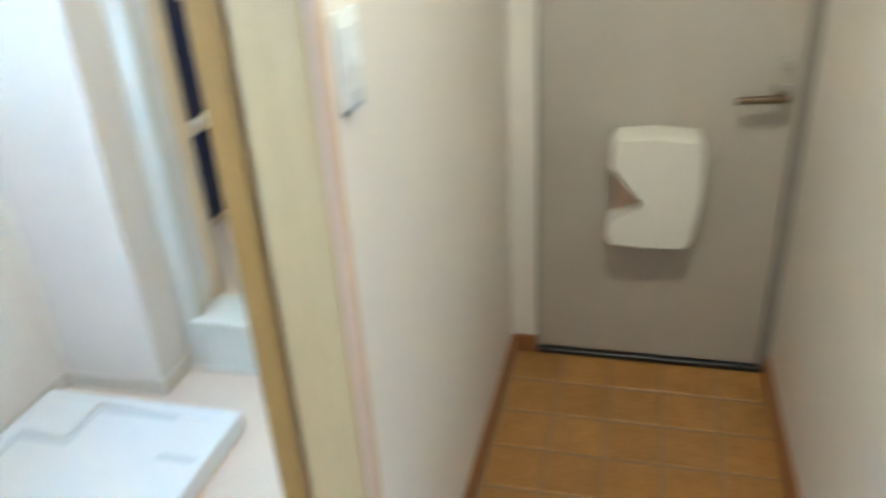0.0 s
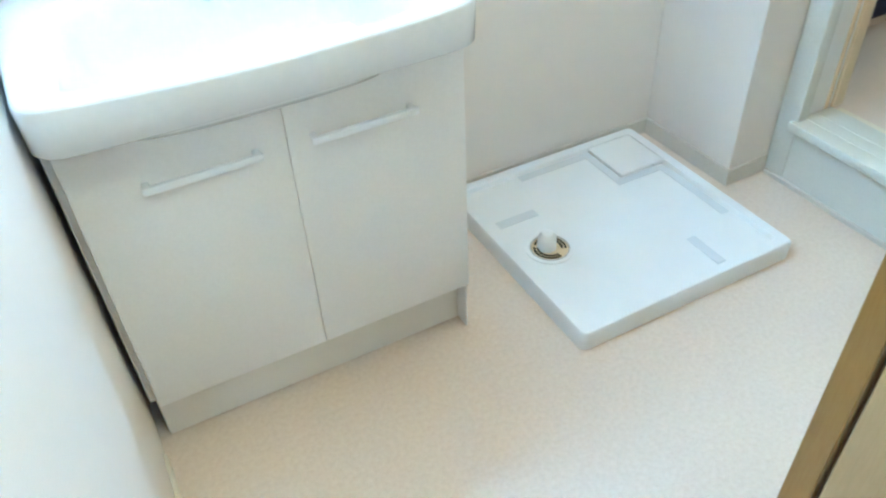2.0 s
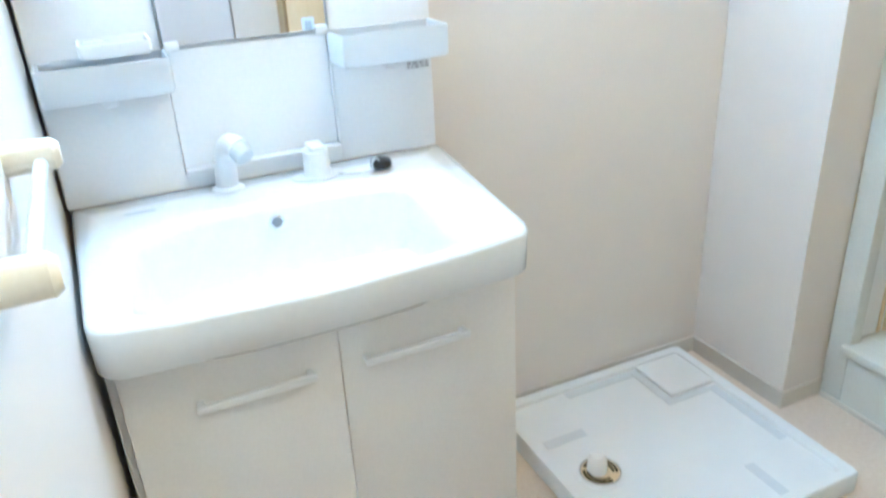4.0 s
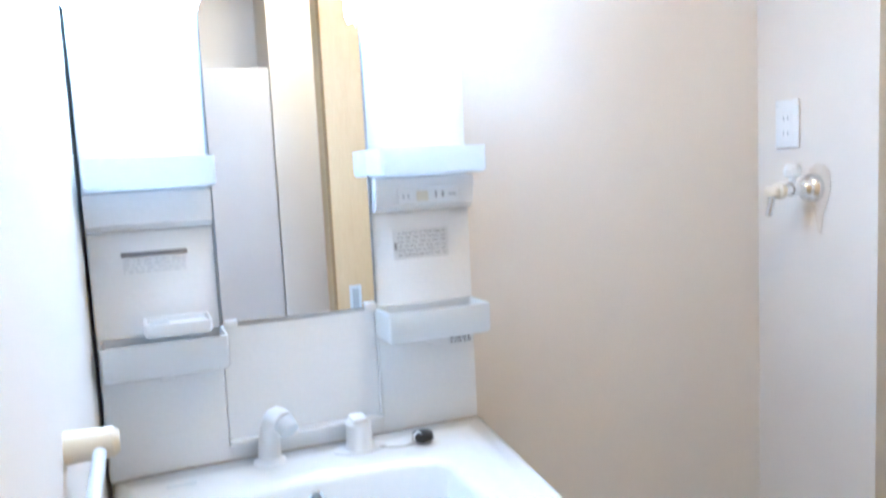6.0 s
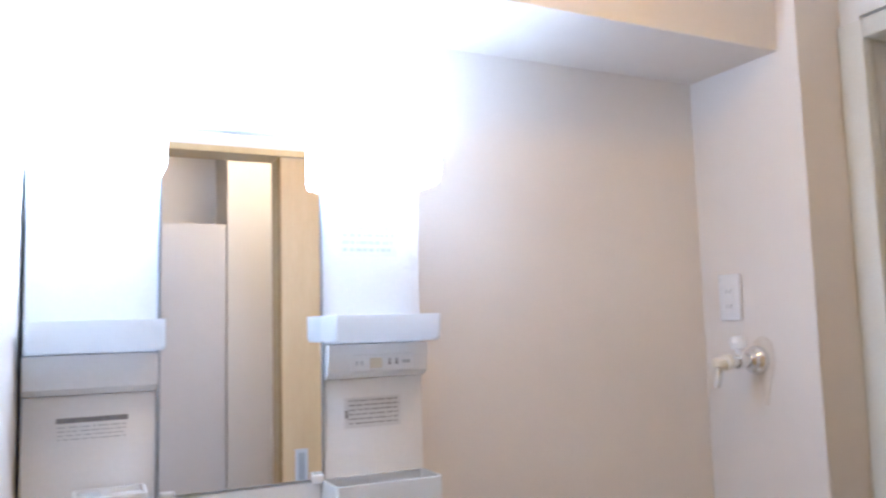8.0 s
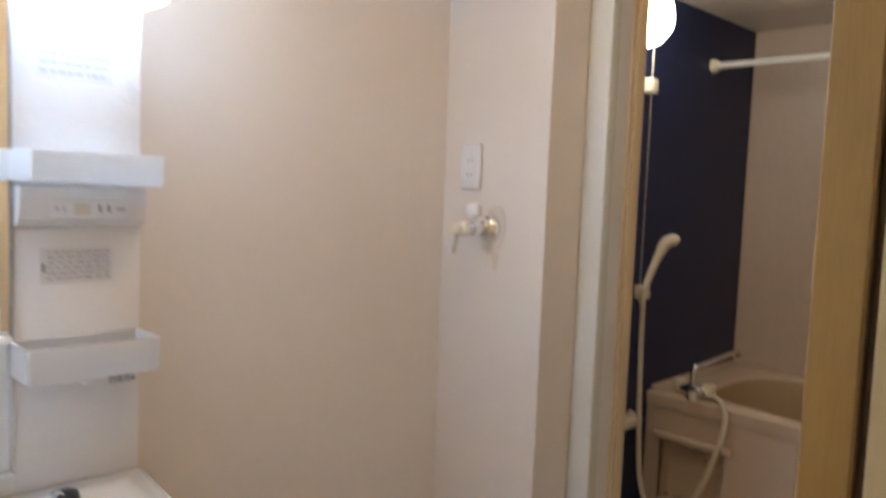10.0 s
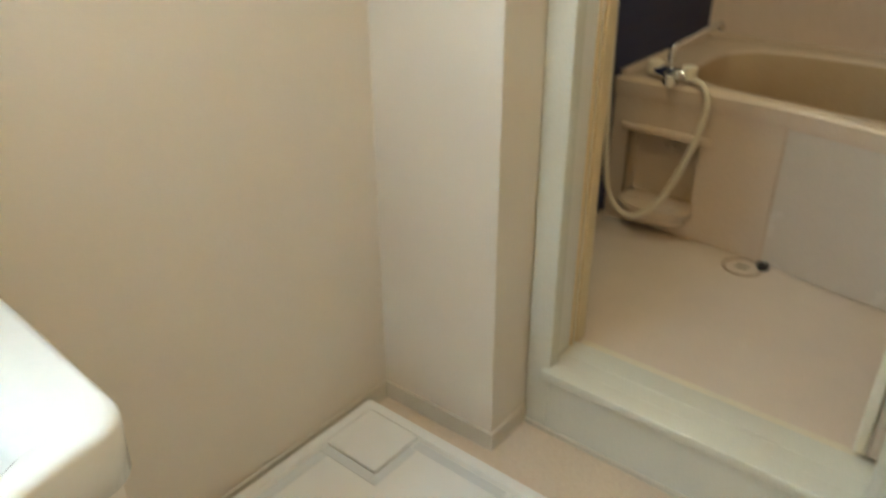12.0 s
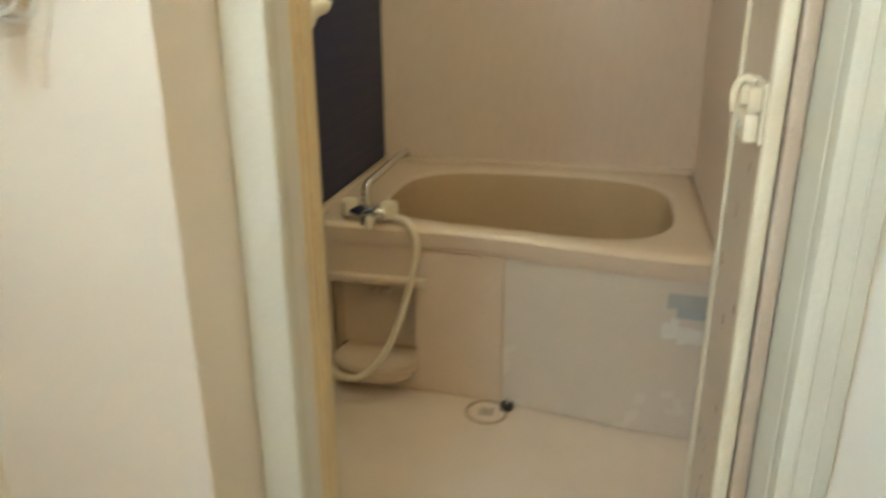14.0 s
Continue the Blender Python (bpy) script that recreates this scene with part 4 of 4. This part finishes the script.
lv = part("lever_body", lathe([(0.027, 0.0), (0.025, 0.010), (0.023, 0.044), (0.024, 0.050), (0.018, 0.058)], (1.125, -0.205, 0.866), "z", 24), M_PLASTIC, fa)
part("lever", box(1.110, 1.140, -0.228, -0.184, 0.920, 0.930, 0.004, 2), M_PLASTIC, lv)
part("lever_foot", prism_z([(1.125 + 0.052 * math.cos(2 * math.pi * k / 20), -0.205 + 0.030 * math.sin(2 * math.pi * k / 20)) for k in range(20)], 0.864, 0.870, 0.002), M_CERAMIC, fa)
pg = thing("sink_plug", (1.24, -0.225, 0.87), "black rubber sink plug with a clip, lying on the ledge", "plug")
part("stopper", lathe([(0.017, 0.0), (0.021, 0.004), (0.019, 0.016), (0.011, 0.020)], (1.243, -0.228, 0.868), "z", 20), M_BLACK, pg)
part("chain", tube([(1.160, -0.222, 0.870), (1.180, -0.238, 0.870), (1.205, -0.243, 0.870), (1.228, -0.236, 0.871)], 0.0016, 6, steps=5), M_STEEL, pg, "thin metal plug chain")
part("clip", tube([(1.225, -0.236, 0.870), (1.222, -0.240, 0.884), (1.229, -0.242, 0.892), (1.236, -0.240, 0.884)], 0.0025, 8, steps=3), M_CHROME, pg)

# ---- vanity mirror unit ----
YM = -0.150
mu = thing("vanity_mirror_unit", (1.05, -0.10, 0.87), "white vanity back panel with mirror, shelves and two lamps", "mirror unit")
part("back_board", box(0.693, 1.393, -0.130, YW - 0.001, 0.868, 1.785, 0.003, 1), M_PLASTIC, mu)
glass = box(0.901, 1.187, YM - 0.006, -0.133, 1.121, 1.757, 0.0015, 1)
bmesh.ops.rotate(glass, cent=(1.044, YM, 1.4), matrix=Matrix.Rotation(radians(-0.1), 3, "Z"), verts=glass.verts)
part("mirror", glass, M_MIRROR, mu, "tall silvered mirror")
for xx in (0.8985, 1.1885):
    part("mirror_edge", box(xx - 0.0012, xx + 0.0012, YM - 0.0066, -0.131, 1.118, 1.760), M_GREY, mu)
part("lower_panel", box(0.8985, 1.186, YM, -0.131, 0.908, 1.117, 0.002, 1), M_PLASTIC, mu)
part("lower_lip", box(0.899, 1.190, YM - 0.012, -0.131, 0.897, 0.907, 0.003, 2), M_PLASTIC, mu)
part("base_strip", box(0.695, 1.393, YM + 0.001, -0.1305, 0.868, 0.8965, 0.001, 1), M_PLASTIC, mu)
part("lower_side", box(1.1865, 1.1905, YM - 0.006, -0.131, 0.908, 1.117, 0.001, 1), M_PLASTIC, mu)
for xx in (0.915, 1.176):
    part("mirror_clip", box(xx - 0.012, xx + 0.012, YM - 0.012, YM - 0.0062, 1.114, 1.130, 0.003, 2), M_PLASTIC, mu)
part("top_rail", box(0.9025, 1.1855, YM - 0.004, -0.131, 1.761, 1.785, 0.003, 1), M_PLASTIC, mu)


def tray_box(x0, x1, y0, y1, z0, z1, wall=0.004):
    """An open shelf tray with a floor, a back and low sides."""
    o = rounded(x0, x1, y0, y1, 0.006, 3)
    i = rounded(x0 + wall, x1 - wall, y0 + wall, y1 - wall, 0.004, 3)
    lo = rounded(x0 + 0.004, x1 - 0.004, y0 + 0.004, y1 - 0.001, 0.006, 3)
    return rings([[(x, y, z0) for x, y in lo], [(x, y, z0 + 0.006) for x, y in o], [(x, y, z1) for x, y in o], [(x, y, z1) for x, y in i], [(x, y, z0 + 0.012) for x, y in i]])


for side, (x0, x1, s0, s1) in enumerate(((0.696, 0.898, 0.702, 0.902), (1.192, 1.394, 1.185, 1.391))):
    pn = part("side_panel", box(x0, x1, YM, -0.131, 0.870, 1.300, 0.003, 2), M_PLASTIC, mu)
    part("upper_panel", box(x0, x1, YM, -0.131, 1.366, 1.782, 0.003, 2), M_PLASTIC, mu)
    prof = [(-0.131, 1.3005), (YM - 0.004, 1.3005), (YM - 0.014, 1.303), (YM - 0.026, 1.312), (YM - 0.034, 1.352), (YM - 0.034, 1.3655), (-0.131, 1.3655)]
    bm = rings([[(x0 + 0.001, y, z) for y, z in prof], [(x1 - 0.001, y, z) for y, z in prof]])
    part("switch_box", bm, M_PLASTIC, mu, "", 40)
    part("upper_shelf", tray_box(s0, s1, -0.252, YM, 1.370, 1.420), M_SHELF, mu, "white open shelf tray")
    part("lower_shelf", tray_box(s0, s1, -0.241, YM, 1.062, 1.119), M_SHELF, mu, "white open shelf tray")
    part("shelf_catch", box((s0 + s1) / 2 - 0.012, (s0 + s1) / 2 + 0.010, -0.215, -0.185, 1.047, 1.0625, 0.004, 2), M_PLASTIC, mu)
    lo = rounded(x0, x1, 1.672, 1.790, 0.008, 4)
    lp = [[(x, YM - 0.0005, z) for x, z in lo], [(x, YM - 0.085, z) for x, z in lo]]
    ls = rounded(x0 + 0.006, x1 - 0.006, 1.686, 1.776, 0.008, 4)
    lp.append([(x, YM - 0.105, z) for x, z in ls])
    lamp = part("lamp", rings(lp), M_LAMPCOOL, mu, "glowing opal lamp cover", 40)
    for xc in (x0 - 0.003, x1):
        ez = [(YM - 0.001, 1.670), (YM - 0.086, 1.670), (YM - 0.107, 1.686), (YM - 0.107, 1.776), (YM - 0.086, 1.792), (YM - 0.001, 1.792)]
        part("lamp_end", rings([[(xc, y, z) for y, z in ez], [(xc + 0.003, y, z) for y, z in ez]]), M_LAMPCAP, lamp, "opal end cap of the lamp")
    # plate added below the cover to weaken its light on the panel
    part("lamp_dim_plate", box(x0 + 0.010, x1 - 0.010, YM - 0.090, YM - 0.001, 1.6685, 1.6715, 0.001, 1), M_LAMPDIM, lamp, "dim opal plate added under the lamp cover")
# sockets on the box of one side
skt = part("socket_plate", box(1.236, 1.362, YM - 0.0350, YM - 0.0320, 1.314, 1.345, 0.001, 1), M_PLASTIC, mu)
part("rocker", box(1.272, 1.296, YM - 0.0370, YM - 0.0352, 1.320, 1.339, 0.001, 1), M_CREAM, skt)
for xx in (1.246, 1.256):
    part("pin_mark", box(xx - 0.002, xx + 0.002, YM - 0.0357, YM - 0.0352, 1.326, 1.334), M_INKPALE, skt)
for xx in (1.312, 1.326):
    part("pin_slot", box(xx - 0.0018, xx + 0.0018, YM - 0.0359, YM - 0.0352, 1.325, 1.337), M_INK, skt)
part("mark", box(1.338, 1.354, YM - 0.0357, YM - 0.0352, 1.327, 1.333), M_INKPALE, skt)


def print_rows(parent, x0, x1, z0, z1, rows, mat, seed, y=None, h=0.42):
    """Unreadable print: rows of short bars."""
    rnd = random.Random(seed)
    y = YM - 0.0012 if y is None else y
    bm = bmesh.new()
    for r in range(rows):
        zc = z1 - (z1 - z0) * (r + 0.5) / rows
        hh = (z1 - z0) / rows * h
        x = x0
        while x < x1 - 0.004:
            w = rnd.uniform(0.004, 0.016)
            box(x, min(x + w, x1), y - 0.0002, y, zc - hh / 2, zc + hh / 2, bm=bm)
            x += w + rnd.uniform(0.002, 0.005)
    return part("print", bm, mat, parent)


lab = thing("instruction_label", (1.29, YM, 1.235), "white printed instruction label on the vanity panel", "label")
part("film", box(1.231, 1.346, YM - 0.0010, YM - 0.0002, 1.207, 1.264), M_STICKER, lab)
print_rows(lab, 1.241, 1.340, 1.211, 1.262, 6, M_INK, 3, h=0.20)
part("symbol", box(1.2335, 1.2385, YM - 0.0014, YM - 0.0010, 1.226, 1.240), M_INK, lab)
lab = thing("caution_label", (0.80, YM, 1.245), "printed caution label with a dark heading bar", "label")
part("heading", box(0.746, 0.853, YM - 0.0010, YM - 0.0002, 1.2555, 1.2635), M_INK, lab, "dark heading bar")
print_rows(lab, 0.748, 0.850, 1.226, 1.252, 4, M_INKPALE, 5, h=0.3)
lab = thing("maker_label", (1.37, YM, 1.045), "small grey maker label under the shelf", "label")
part("film", box(1.338, 1.388, YM - 0.0010, YM - 0.0002, 1.026, 1.043), M_STICKER, lab)
print_rows(lab, 1.341, 1.386, 1.028, 1.041, 2, M_INK, 7, h=0.6)
lab = thing("notice_print", (1.29, YM, 1.56), "pale printed notice under the vanity lamp", "label")
part("film", box(1.225, 1.345, YM - 0.0010, YM - 0.0002, 1.535, 1.600), M_STICKER, lab)
print_rows(lab, 1.232, 1.340, 1.540, 1.597, 4, M_INKPALE, 9, h=0.5)
# small soap tray on the lower left shelf
stp = thing("soap_tray", (0.82, -0.20, 1.13), "small white insert tray on the vanity shelf", "tray")
part("tray", tray_box(0.772, 0.878, -0.244, -0.165, 1.1285, 1.150, 0.003), M_PLASTIC, stp)
part("slot", box(0.780, 0.812, -0.238, -0.180, 1.1455, 1.1475, 0.001, 1), M_GREYLIGHT, stp)

# ---- ceiling lamp ----
LX, LY = 1.55, -0.85
dl = thing("ceiling_lamp", (LX, LY, ZC), "round opal ceiling lamp over the washroom", "lamp")
part("base", lathe([(0.15, 0.0), (0.15, -0.012)], (LX, LY, ZC), "z", 32), M_PLASTIC, dl)
part("shade", lathe([(0.146, -0.012), (0.150, -0.026), (0.135, -0.044), (0.08, -0.056), (0.004, -0.060)], (LX, LY, ZC), "z", 32), M_LAMPDOWN, dl, "glowing warm shade")

# ---- towel rail on the side wall ----
tr = thing("towel_rail", (XL, -0.84, 1.108), "white towel rail with round brackets on the side wall", "towel rail")
for yy in (-0.70, -1.01):
    part("bracket", tube([(XL, yy, 1.114), (XL + 0.046, yy, 1.114), (XL + 0.052, yy, 1.114)], [0.017, 0.016, 0.011], 18), M_CREAM, tr, "cream rounded bracket")
part("bar", tube([(XL + 0.033, -0.70, 1.109), (XL + 0.033, -1.01, 1.109)], 0.0068, 12), M_GREYLIGHT, tr)

# ---- entrance floor tiles ----
tile_floor = bpy.data.objects["tile_bed"]
TS = 0.142
TD = (YEN - YS - 0.028) / 5 - 0.012


def tile_mesh(width):
    bm = box(0, width, 0, TD, -0.006, 0.0, 0.003, 1)
    bmesh.ops.recalc_face_normals(bm, faces=bm.faces)
    me = bpy.data.meshes.new("tile")
    bm.to_mesh(me)
    bm.free()
    me.materials.append(M_TILE)
    return me


full, cut = tile_mesh(TS), tile_mesh(0.106)
for i in range(6):
    for j in range(5):
        ob = new("tile", full if i < 5 else cut)
        ob.parent = tile_floor
        ob.location = (XE - 0.016 - i * (TS + 0.012) - (TS if i < 5 else 0.106), YS + 0.014 + j * (TD + 0.012), ZG)
